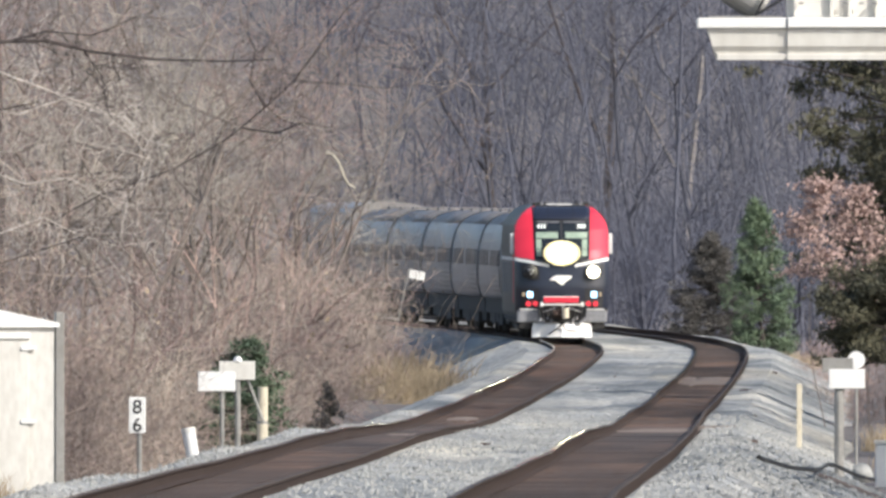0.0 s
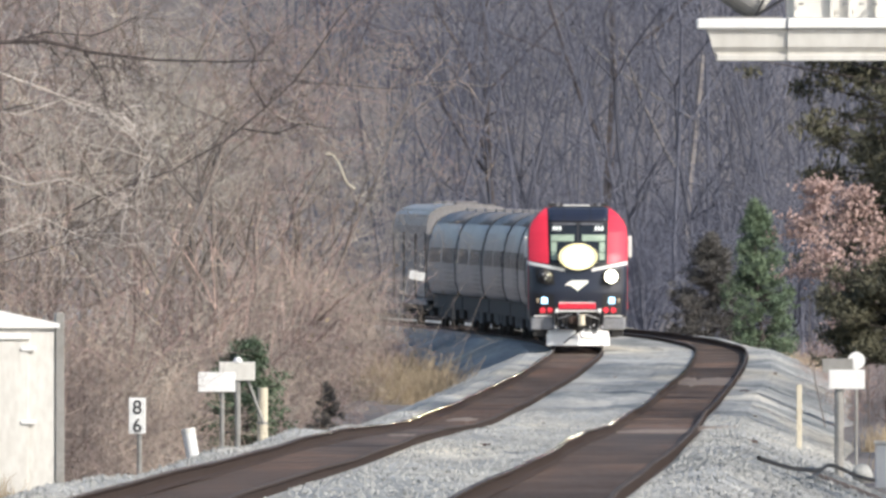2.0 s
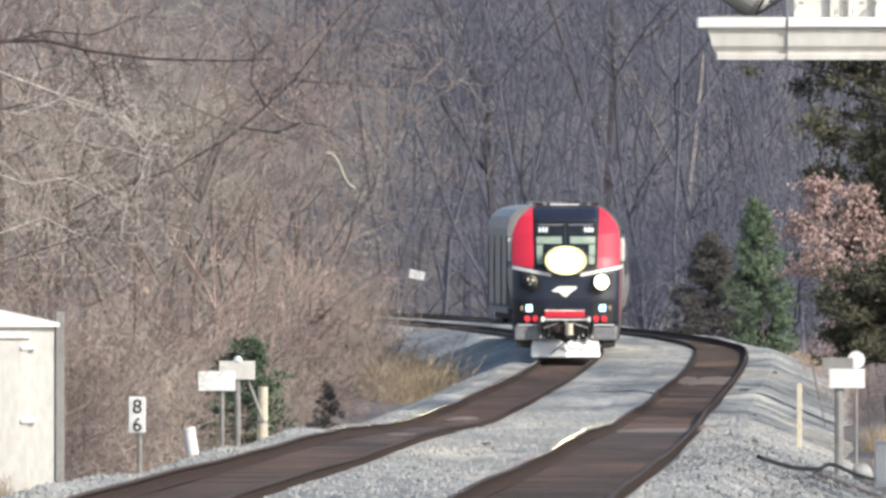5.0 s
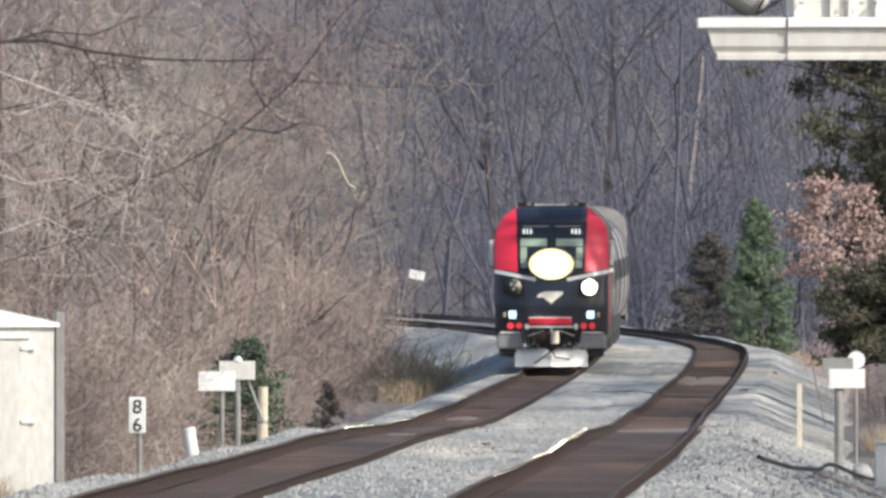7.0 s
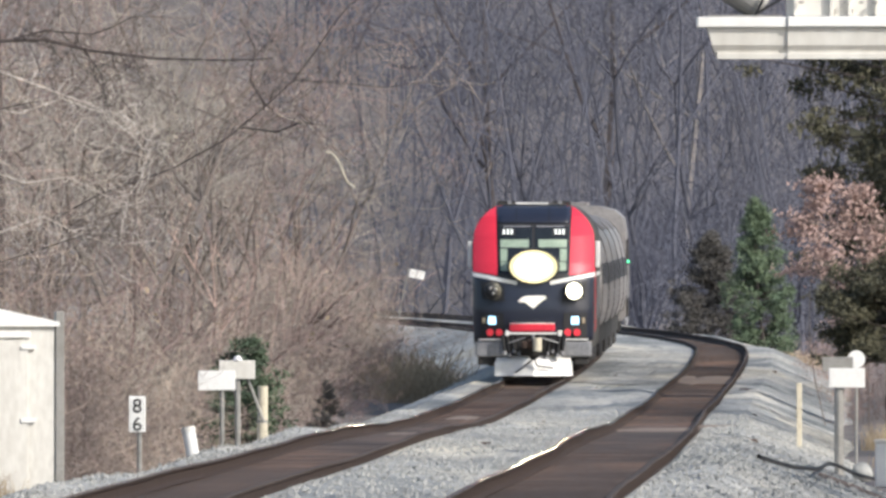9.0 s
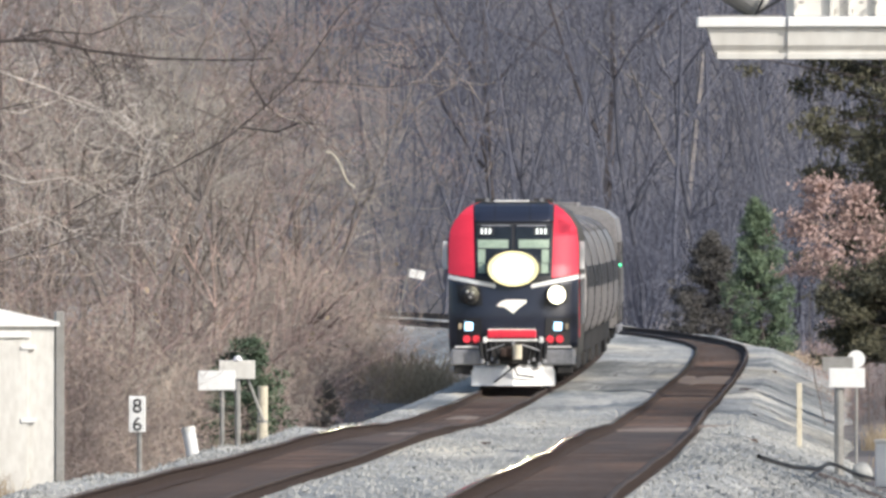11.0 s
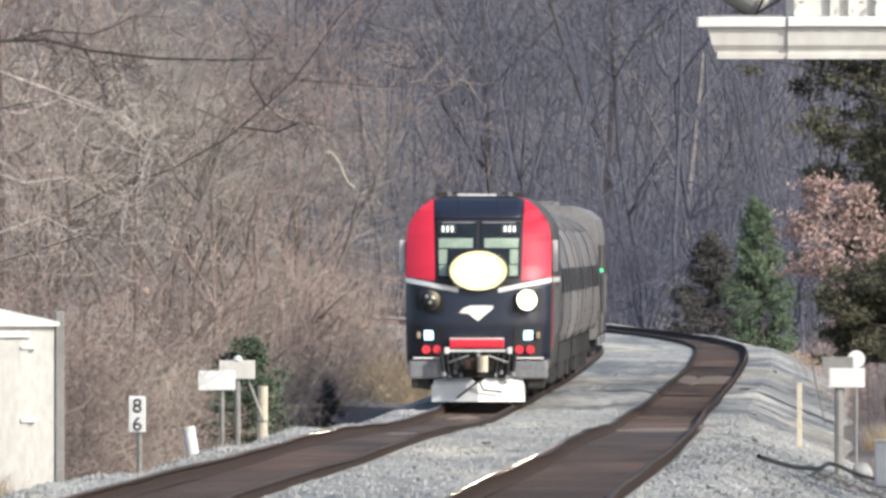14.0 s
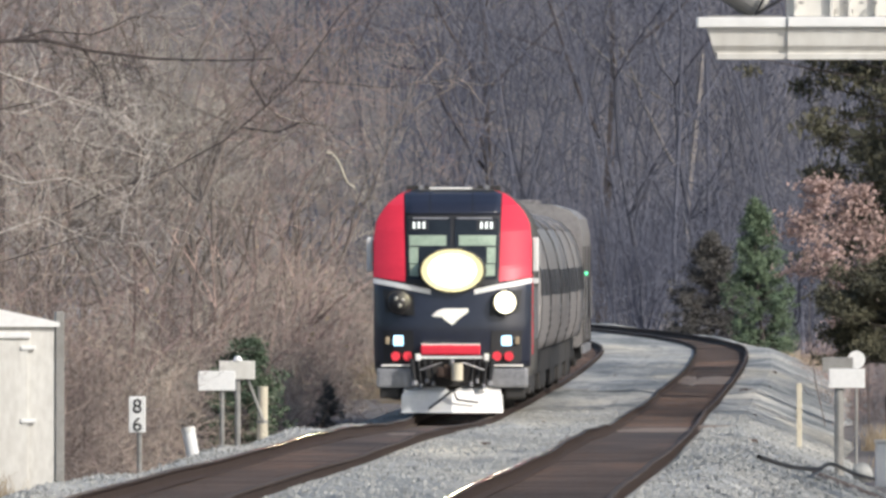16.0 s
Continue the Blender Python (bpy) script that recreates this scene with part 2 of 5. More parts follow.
def grid_mesh(name, us, ys, height):
    uu, yy = np.meshgrid(us, ys)
    xs, zs = place_x(uu, yy), height(uu, yy)
    verts = np.stack([xs, yy, zs], -1).reshape(-1, 3)
    n, k = len(us), len(ys)
    i = np.arange(n * (k - 1)).reshape(k - 1, n)[:, :-1].reshape(-1)
    faces = np.stack([i, i + 1, i + n + 1, i + n], -1)
    me = bpy.data.meshes.new(name)
    me.from_pydata(verts.tolist(), [], faces.tolist())
    return me


def mesh_object(name, me, mat, parent=None, smooth=False):
    if not me.materials:
        me.materials.append(mat)
    if smooth:
        me.polygons.foreach_set("use_smooth", [True] * len(me.polygons))
    ob = new(name, me)
    if parent:
        ob.parent = parent
    return ob


def part(name, bm, mat, parent=None, label="", smooth=False):
    """Links a bmesh as one mesh object under a thing or a part."""
    me = bpy.data.meshes.new(name)
    bmesh.ops.recalc_face_normals(bm, faces=bm.faces)
    bm.to_mesh(me)
    bm.free()
    ob = mesh_object(name, me, mat, parent, smooth)
    if label:
        ob["label"] = label
    return ob


def box(x0, x1, y0, y1, z0, z1, bevel=0.0, bm=None):
    bm = bm or bmesh.new()
    made = bmesh.ops.create_cube(bm, size=1.0, matrix=Matrix.LocRotScale(
        ((x0 + x1) / 2, (y0 + y1) / 2, (z0 + z1) / 2), None, (x1 - x0, y1 - y0, z1 - z0)))
    if bevel:
        edges = list({e for v in made["verts"] for e in v.link_edges})
        bmesh.ops.bevel(bm, geom=edges, offset=bevel, segments=2, affect="EDGES", profile=0.6)
    return bm


def rod(a, b, r0, r1=None, sides=10, bm=None):
    bm = bm or bmesh.new()
    a, b = Vector(a), Vector(b)
    m = Matrix.Translation((a + b) / 2) @ (b - a).to_track_quat("Z", "Y").to_matrix().to_4x4()
    bmesh.ops.create_cone(bm, cap_ends=True, segments=sides, radius1=r0, radius2=r0 if r1 is None else r1, depth=(b - a).length, matrix=m)
    return bm


def empty(name, m=None):
    ob = new(name)
    if m is not None:
        ob.matrix_world = m
    return ob


# ---- ground, ballast, tracks ----
ys_all = np.concatenate([np.arange(-400, 120, 20), np.arange(120, 1420, 3.0), np.arange(1420, 1900, 20), np.arange(1900, 4001, 250)])
us_all = np.concatenate([[-1500, -700, -360, -200, -120, -80, -60, -45], np.arange(-35, 40, 1.0), [45, 60, 80, 120, 200, 360, 700, 1500]])
ground = mesh_object("ground", grid_mesh("ground", us_all, ys_all, ground_z), M_GROUND, smooth=True)
tagged(ground, "brown leaf-littered ground rising to a wooded hill", "ground", kind="structure")
us_b = np.sort(np.concatenate([np.arange(-4.2, -0.9, 0.15), np.arange(0.9, SPACING - 0.89, 0.15), np.arange(SPACING + 0.9, SPACING + 5.2, 0.15),
                              [k + s * w for k in (0, SPACING) for s in (-1, 1) for w in (0.79, 0.815)]]))
bed = mesh_object("ballast_bed", grid_mesh("ballast_bed", us_b, np.concatenate([np.arange(-400, 160, 20), np.arange(160, 1400, 1.5), np.arange(1400, 1600, 20)]), ballast_z), M_BALLAST)
tagged(bed, "grey crushed stone ballast bed under two tracks", "ballast", kind="structure")


def rail_profile():
    """Half of a rail's outline, mirrored: foot, web, head."""
    half = [(0.070, -0.172), (0.070, -0.160), (0.012, -0.135), (0.010, -0.045), (0.036, -0.035), (0.036, -0.012), (0.0295, -0.0040), (0.016, -0.0008)]
    return half + [(-a, b) for a, b in reversed(half)]


def sweep(profile, centre, ys, wobble, name):
    """A profile swept along the line at `centre` metres to the side."""
    n = len(profile)
    verts = []
    for y in ys:
        x0, z0 = float(place_x(centre, y)) + wobble[0](y), float(line_z(y)) + wobble[1](y)
        verts += [(x0 + a, y, z0 + b) for a, b in profile]
    faces = [(i * n + j, i * n + (j + 1) % n, (i + 1) * n + (j + 1) % n, (i + 1) * n + j) for i in range(len(ys) - 1) for j in range(n)]
    me = bpy.data.meshes.new(name)
    me.from_pydata(verts, [], faces)
    return me


RAIL_YS = np.concatenate([np.arange(-60, 200, 10), np.arange(200, 1380, 2.0)])
for k, off in enumerate((0.0, SPACING)):
    track = tagged(empty("track_%d" % (k + 1)), "rusty steel rails on dark creosoted timber sleepers", "railway track", kind="structure")
    for side in (-1, 1):
        ph = rng.uniform(0, 6, 4)
        wob = (lambda y, p=ph: 0.007 * math.sin(y * 0.11 + p[0]) + 0.012 * math.sin(y * 0.035 + p[1]),
               lambda y, p=ph: 0.006 * math.sin(y * 0.13 + p[2]) + 0.010 * math.sin(y * 0.041 + p[3]) + 0.0013 * math.sin(y * 0.97 + p[0]) * math.sin(y * 0.23 + p[1]))
        me = sweep(rail_profile(), off + side * 0.7525, RAIL_YS, wob, "rail")
        me.materials.append(M_RUST)
        # Glints are kept to left rail heads; right ones get matte, darker steel.
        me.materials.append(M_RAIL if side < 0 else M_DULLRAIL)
        n = len(rail_profile())
        me.polygons.foreach_set("material_index", [1 if 5 <= i % n <= 9 else 0 for i in range(len(me.polygons))])
        me.polygons.foreach_set("use_smooth", [5 <= i % n <= 9 for i in range(len(me.polygons))])
        mesh_object("rail", me, M_RUST, track)
    verts, faces = [], []
    near = random.Random(5)
    for first, last, r in ((290.0, 1370.0, rng), (-60.0, 289.5, near)):
        y = first
        while y < last:
            a, b = 1.29 + r.uniform(-0.06, 0.06), 1.29 + r.uniform(-0.06, 0.06)
            if r.random() < 0.04:
                b += r.uniform(0.1, 0.45)
            x0, z0 = float(place_x(off, y)), float(line_z(y)) - 0.1708 + r.uniform(-0.0005, 0.0005)
            base = len(verts)
            for zz in (z0 - 0.1, z0):
                verts += [(x0 - a, y, zz), (x0 + b, y, zz), (x0 + b, y + 0.23, zz), (x0 - a, y + 0.23, zz)]
            faces += [tuple(base + i for i in f) for f in ((4, 5, 6, 7), (0, 1, 5, 4), (1, 2, 6, 5), (2, 3, 7, 6), (3, 0, 4, 7))]
            y += 0.54
    me = bpy.data.meshes.new("sleepers")
    me.from_pydata(verts, [], faces)
    tagged(mesh_object("sleepers", me, M_SLEEPER, track), kind="stuff")
    us_t = np.linspace(-0.81, 0.81, 9)
    me = grid_mesh("track_bed", us_t + off, np.arange(-60, 1390, 2.0), lambda u, y: line_z(y) - 0.172)
    tagged(mesh_object("track_bed", me, M_BED, track), kind="stuff")


def spill(seed, y, u0, u1, length, rise, mat, label):
    """A low uneven heap lying across the ballast and sleepers."""
    r = np.random.default_rng(seed)
    us, ys = np.linspace(u0, u1, 26), np.linspace(y - length / 2, y + length / 2, 14)
    edge = r.normal(0, 0.12, 26)

    def height(u, yy):
        k = np.clip(1 - (np.abs(u - (u0 + u1) / 2) / ((u1 - u0) / 2)) ** 3, 0, 1) * np.clip(1 - ((yy - y) / (length / 2) + edge[None, :]) ** 2, 0, 1)
        near = np.minimum(np.abs(u), np.abs(u - SPACING))
        base = np.where(near < 0.80, line_z(yy) - 0.175, line_z(yy) - 0.13 - np.clip(np.abs(u - SPACING / 2) - SPACING / 2 - 1.55, 0, 9) * 0.40)
        return base - 0.05 + k * (rise + 0.05) + 0.012 * wave(u * 5, yy * 2)
    return tagged(mesh_object("dirt_spill", grid_mesh("dirt_spill", us, ys, height), mat, None, True), label, "dirt heap", "spills of dirt across the track")


def stones(name, count, y0, y1):
    """Loose ballast stones, joined: each a small uneven pyramid half sunk in the bed."""
    r = np.random.default_rng(77)
    y = y0 + (y1 - y0) * r.uniform(0, 1, count) ** 1.5
    u = np.concatenate([r.uniform(-2.9, -0.86, count // 4), r.uniform(0.86, SPACING - 0.86, count // 4), r.uniform(SPACING + 0.86, SPACING + 4.4, count - 2 * (count // 4))])
    x, z = place_x(u, y), ballast_z(u, y)
    size = r.uniform(0.014, 0.034, count)
    w = r.uniform(0, 6.28, count)
    verts = []
    for k in range(4):
        a = w + k * 1.57 + r.uniform(-0.4, 0.4, count)
        verts.append(np.stack([x + np.cos(a) * size, y + np.sin(a) * size, z - 0.01 + r.uniform(-0.01, 0.02, count)], -1))
    verts.append(np.stack([x + r.normal(0, 0.3, count) * size, y + r.normal(0, 0.3, count) * size, z + size * r.uniform(0.7, 1.3, count)], -1))
    v = np.stack(verts, 1).reshape(-1, 3)
    b = np.arange(count)[:, None] * 5
    f = np.concatenate([b + np.array([[k, (k + 1) % 4, 4]]) for k in range(4)])
    me = bpy.data.meshes.new(name)
    me.from_pydata(v.tolist(), [], f.tolist())
    return me


tagged(mesh_object("ballast_stones", stones("ballast_stones", 34000, 300, 700), M_STONE), "loose grey crushed ballast stones", "ballast", kind="stuff")


M_TAN = material("tan_heap", (0.27, 0.205, 0.16), 0.95, second=(0.14, 0.105, 0.083), scale=0.7, fine=7, bump=0.5)
M_MUD = material("brown_mud", (0.105, 0.074, 0.058), 0.95, second=(0.05, 0.036, 0.03), scale=0.7, fine=7, bump=0.5)
for seed, y, u0, u1, length, rise, mat, label in (
        (1, 606, 2.7, 7.6, 30, 0.06, M_TAN, "low tan heap across the sleepers and shoulder"),
        (2, 584, 4.95, 6.6, 12, 0.05, M_MUD, "dark wet mud on the ballast shoulder"),
        (3, 880, 2.8, 5.4, 60, 0.05, M_TAN, "low tan heap across the sleepers"),
        (4, 812, 4.95, 5.8, 30, 0.07, M_MUD, "dark mud heaped beside the rail"),
        (8, 468, 6.0, 8.6, 16, 0.07, M_MUD, "dark leaf litter and mud at the ballast foot"),
        (5, 560, -0.7, 0.4, 26, 0.02, M_TAN, "tan dirt between the rails"),
        (6, 690, -0.6, 0.4, 34, 0.02, M_TAN, "tan dirt between the rails")):
    spill(seed, y, u0, u1, length, rise, mat, label)


# ---- the train ----
HALF = [(0.55, 1.36), (0.9, 1.50), (1.4, 1.525), (3.4, 1.525), (3.72, 1.49), (3.92, 1.40), (4.1, 1.26), (4.25, 1.10), (4.34, 0.95), (4.40, 0.70), (4.43, 0.0)]


def half_width(z):
    zs, ws = [a for a, b in HALF], [b for a, b in HALF]
    return float(np.interp(z, zs, ws))


def face_y(x, z):
    """How far the cab's front lies behind its foremost point."""
    back = np.interp(z, [0.5, 1.0, 1.7, 2.55, 2.9, 3.6, 4.1, 4.43], [0.16, 0.06, 0.0, 0.10, 0.28, 0.72, 1.15, 1.75])
    return float(back + 0.42 * min(1.0, abs(x) / 1.525) ** 3.2)


def face_patch(corners, steps=(10, 10), proud=0.0, thick=0.05):
    """A curved panel on the cab's front between four corners (x, z): low left, low right, high right, high left."""
    bm = bmesh.new()
    (ax, az), (bx, bz), (cx, cz), (dx, dz) = corners
    nu, nv = steps
    rows = []
    for layer in (0, 1):
        g = []
        for j in range(nv + 1):
            v = j / nv
            r = []
            for i in range(nu + 1):
                u = i / nu
                x = (ax * (1 - u) + bx * u) * (1 - v) + (dx * (1 - u) + cx * u) * v
                z = (az * (1 - u) + bz * u) * (1 - v) + (dz * (1 - u) + cz * u) * v
                w = half_width(z)
                x = max(-w, min(w, x))
                r.append(bm.verts.new((x, face_y(x, z) - proud + layer * thick, z)))
            g.append(r)
        rows.append(g)
    for layer in (0, 1):
        for j in range(nv):
            for i in range(nu):
                q = rows[layer]
                bm.faces.new((q[j][i], q[j][i + 1], q[j + 1][i + 1], q[j + 1][i]))
    rim = [(0, i) for i in range(nu)] + [(j, nu) for j in range(nv)] + [(nv, i) for i in range(nu, 0, -1)] + [(j, 0) for j in range(nv, 0, -1)]
    f, b = rows
    for k in range(len(rim)):
        (j, i), (jj, ii) = rim[k], rim[(k + 1) % len(rim)]
        bm.faces.new((f[j][i], f[jj][ii], b[jj][ii], b[j][i]))
    return bm


def loft(sections):
    """A closed skin through sections, each a list of as many points."""
    bm = bmesh.new()
    rings = [[bm.verts.new(p) for p in s] for s in sections]
    n = len(rings[0])
    for a, b in zip(rings, rings[1:]):
        for i in range(n):
            bm.faces.new((a[i], a[(i + 1) % n], b[(i + 1) % n], b[i]))
    bm.faces.new(rings[0])
    bm.faces.new(rings[-1])
    return bm


def wheelset(parent, y, gauge=0.72, r=0.5):
    w = part("wheelset", rod((-gauge - 0.07, y, r), (-gauge + 0.07, y, r), r, r * 0.97, 20), M_UNDER, parent)
    part("wheel", rod((gauge - 0.07, y, r), (gauge + 0.07, y, r), r * 0.97, r, 20), M_UNDER, w)
    part("axle", rod((-gauge, y, r), (gauge, y, r), 0.09), M_UNDER, w)


def bogie(parent, y, r=0.5, base=2.6):
    bm = box(-1.22, -1.02, y - base / 2 - 0.6, y + base / 2 + 0.6, 0.42, 0.78, 0.04)
    box(1.02, 1.22, y - base / 2 - 0.6, y + base / 2 + 0.6, 0.42, 0.78, 0.04, bm)
    box(-1.1, 1.1, y - 0.35, y + 0.35, 0.5, 0.85, 0.04, bm)
    part("bogie", bm, M_UNDER, parent)
    for s in (-1, 1):
        wheelset(parent, y + s * base / 2, r=r)


def mirrored(name, make, mat, parent, label=""):
    return [part(name, make(s), mat, parent, label) for s in (-1, 1)]


def dome(c, r):
    """A bulging lens that faces forward."""
    bm = bmesh.new()
    bmesh.ops.create_uvsphere(bm, u_segments=20, v_segments=12, radius=r, matrix=Matrix.Translation(c) @ Matrix.Diagonal((1, 0.8, 1, 1)))
    return bm


def cup(c, inner, outer, fore, deep):
    """A round lamp housing, open in front."""
    bm = bmesh.new()
    rings = []
    for rr, y in ((0.02, deep - 0.03), (inner, deep - 0.03), (inner, -fore), (outer, -fore), (outer, deep), (0.02, deep)):
        rings.append([bm.verts.new((c[0] + rr * math.cos(i * 0.2618), c[1] + y, c[2] + rr * math.sin(i * 0.2618))) for i in range(24)])
    for a, b in zip(rings, rings[1:] + rings[:1]):
        for i in range(24):
            bm.faces.new((a[i], a[(i + 1) % 24], b[(i + 1) % 24], b[i]))
    return bm


def bowl(c, w, h):
    """A shallow oval lamp bowl with a rounded rim."""
    bm = bmesh.new()
    rings = []
    for k, y in ((0.75, 0.02), (0.95, -0.03), (1.0, 0.0), (1.0, 0.34)):
        rings.append([bm.verts.new((c[0] + w * k * math.cos(i * 0.2618), c[1] + y, c[2] + h * k * math.sin(i * 0.2618))) for i in range(24)])
    for a, b in zip(rings, rings[1:]):
        for i in range(24):
            bm.faces.new((a[i], a[(i + 1) % 24], b[(i + 1) % 24], b[i]))
    bm.faces.new(rings[0])
    bm.faces.new(rings[-1])
    return bm


def oval_ring(c, r0, r1, y0, y1, flat):
    """A thin oval ring of a lamp's glare, from radius r0 to r1."""
    bm = bmesh.new()
    rings = []
    for rr, y in ((r0, y0), (r1, y1), (r1, y1 + 0.02), (r0, y0 + 0.02)):
        rr = max(rr, 0.01)
        rings.append([bm.verts.new((c[0] + rr * math.cos(i * 0.19635), c[1] + y, c[2] + rr * flat * math.sin(i * 0.19635))) for i in range(32)])
    for a, b in zip(rings, rings[1:] + rings[:1]):
        for i in range(32):
            bm.faces.new((a[i], a[(i + 1) % 32], b[(i + 1) % 32], b[i]))
    return bm


def locomotive():
    loco = tagged(empty("locomotive"), "red and navy diesel passenger locomotive with lit headlights", "locomotive")
    L = 21.4
    prof = [(-half_width(z), z) for z, _ in HALF] + [(half_width(z), z) for z, _ in reversed(HALF[:-1])]

    def section(y, grow=0.0):
        return [(x, y, z + 0.0) for x, z in prof]
    front = [(x * 0.97, max(0.12, face_y(x, z) + 0.10), z) for x, z in prof]
    front2 = [(x, face_y(x, z) + 0.35, z) for x, z in prof]
    body = part("body", loft([front, front2, section(2.6), section(L)]), M_SIDE, loco, "grimy grey-olive car body", True)
    # cab front: nose, mask, red cheeks and white stripe
    nose = part("nose", face_patch([(-1.5, 0.98), (1.5, 0.98), (1.525, 2.62), (-1.525, 2.62)], (22, 12)), M_NAVY, loco, "glossy navy nose", True)
    part("windscreen_mask", face_patch([(-0.93, 2.46), (0.93, 2.46), (0.95, 4.38), (-0.95, 4.38)], (16, 16), 0.006), M_BLACK, loco, "black windscreen surround", True)
    mirrored("cheek_panel", lambda s: face_patch([(s * 0.90, 2.60), (s * 1.535, 2.70), (s * 1.535, 4.38), (s * 0.955, 4.38)], (12, 24), 0.012), M_RED, loco, "bright red cab cheek")
    mirrored("stripe", lambda s: face_patch([(s * 0.42, 2.36), (s * 1.53, 2.58), (s * 1.53, 2.68), (s * 0.42, 2.46)], (12, 2), 0.022), M_WHITE, loco, "white reflective stripe")
    part("brow_panel", face_patch([(-0.92, 3.90), (0.92, 3.90), (0.93, 4.33), (-0.93, 4.33)], (14, 6), 0.02), M_NAVY, loco, "dark navy brow panel", True)
    for x in (-0.44, 0.38):
        part("brow_seam", face_patch([(x - 0.012, 3.92), (x + 0.012, 3.92), (x + 0.012, 4.32), (x - 0.012, 4.32)], (1, 4), 0.026), M_BLACK, loco)
    ws = mirrored("windscreen", lambda s: face_patch([(s * 0.04, 2.62), (s * 0.86, 2.66), (s * 0.88, 3.82), (s * 0.04, 3.82)], (8, 10), 0.03), M_GLASS, loco, "dark raked windscreen pane")
    for s, w in zip((-1, 1), ws):
        # Visors and pale panels also put reflections and cab brightness into the panes.
        part("sun_visor", face_patch([(s * 0.12, 3.30), (s * 0.83, 3.30), (s * 0.84, 3.50), (s * 0.12, 3.50)], (6, 3), 0.04, 0.01), M_PALE, w, "pale green sun visor, enlarged for reflections on the pane")
        part("pane_panel", face_patch([(s * 0.66, 2.96), (s * 0.83, 2.96), (s * 0.83, 3.27), (s * 0.66, 3.27)], (3, 3), 0.04, 0.01), M_PALE, w, "pale green panel for brightness on the pane")
        part("low_pane_strip", face_patch([(s * 0.14, 2.70), (s * 0.82, 2.72), (s * 0.82, 2.94), (s * 0.14, 2.94)], (6, 3), 0.04, 0.01), M_PALE, w, "pale strip on the lower pane for the bright cab inside")
        # Silver strip painted for the highlight on the upper edge.
        part("edge_highlight", face_patch([(s * 0.08, 3.815), (s * 0.76, 3.815), (s * 0.76, 3.845), (s * 0.08, 3.845)], (5, 1), 0.045, 0.012), M_SILVER, w, "silver strip for the highlight on the upper window edge")
        part("wiper", rod((s * 0.45, face_y(0.45, 2.66) - 0.06, 2.66), (s * 0.22, face_y(0.22, 3.3) - 0.06, 3.3), 0.015, 0.01, 6), M_BLACK, w)
    for s in (-1, 1):
        nb = part("number_board", face_patch([(s * 0.46, 3.60), (s * 0.84, 3.60), (s * 0.84, 3.79), (s * 0.46, 3.79)], (5, 3), 0.045), M_BLACK, loco, "lit number board with a barred number")
        for q in range(3):
            a = s * 0.65 - 0.095 + q * 0.095
            part("digit_bar", face_patch([(a - 0.026, 3.63), (a + 0.026, 3.63), (a + 0.026, 3.76), (a - 0.026, 3.76)], (1, 2), 0.06, 0.01), M_DIGIT, nb)
    part("roof_strip", box(-0.46, 0.36, 1.70, 1.90, 4.385, 4.43, 0.012), M_WHITE, loco, "pale strip on the cab roof")
    for x, w in ((-0.78, 0.13), (-0.50, 0.05), (0.52, 0.06), (0.80, 0.12)):
        part("roof_equipment", box(x - w, x + w, 1.9, 2.5, 4.34, 4.47, 0.03), M_UNDER, loco, "dark roof fitting")
    for x in (-0.62, 0.66):
        part("horn", rod((x, 1.7, 4.43), (x, 2.1, 4.45), 0.05, 0.025, 10), M_SILVER, loco, "small metal horn")
    # headlight pair in the middle; glowing rings in its bowl stand for glare
    hl = part("headlight", bowl((0, 0.05, 2.82), 0.66, 0.45), M_BLACK, loco, "twin headlight in a dark oval bowl")
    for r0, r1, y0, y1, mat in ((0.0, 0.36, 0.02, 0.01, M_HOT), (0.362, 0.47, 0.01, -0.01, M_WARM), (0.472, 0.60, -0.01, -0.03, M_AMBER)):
        part("glare_ring", oval_ring((0, -0.03, 2.82), r0, r1, y0, y1, 0.68), mat, hl, "glowing ring that stands for headlight glare")
    for s in (-1, 1):
        part("lens", dome((s * 0.17, -0.04, 2.82), 0.15), M_LAMP, hl, "glaring warm-white lens", True)
    # ditch lights in their corner recesses; an added dome turns to make each flash
    lamps = []
    for s in (-1, 1):
        d = part("ditch_light", face_patch([(s * 0.72, 1.95), (s * 1.30, 2.02), (s * 1.34, 2.46), (s * 0.76, 2.36)], (6, 5), 0.03), M_BLACK, loco, "ditch light in a corner recess")
        spot = Vector((s * 1.02, face_y(1.02, 2.22) - 0.20, 2.21))
        part("housing", cup(spot, 0.2203, 0.25, 0.0, 0.26), M_BLACK, d, "black lamp housing")
        bm = dome((0, 0, 0), 0.22)
        for f in bm.faces:
            c = f.calc_center_median()
            out = math.hypot(c.x, c.z)
            f.material_index = 1 if c.y > -0.03 else 0 if out < 0.13 else 3 if out < 0.175 else 4
        for x, z in ((-0.07, 0.04), (0.06, 0.07), (-0.01, -0.06)):
            made = bmesh.ops.create_uvsphere(bm, u_segments=8, v_segments=6, radius=0.04, matrix=Matrix.Translation((x, 0.16, z)))
            for f in {f for v in made["verts"] for f in v.link_faces}:
                f.material_index = 2
        me = bpy.data.meshes.new("reflector")
        bm.to_mesh(me)
        bm.free()
        for m in (M_DITCH, M_BLACK, M_SILVER, M_HOT, M_WARM):
            me.materials.append(m)
        r = new("reflector", me)
        r.parent = d
        r["label"] = "added dome that turns its lit face for each flash"
        lamps.append((r, spot))
    # crest: a plain swept shape
    part("crest", crest(), M_WHITE, nose, "white swept emblem")
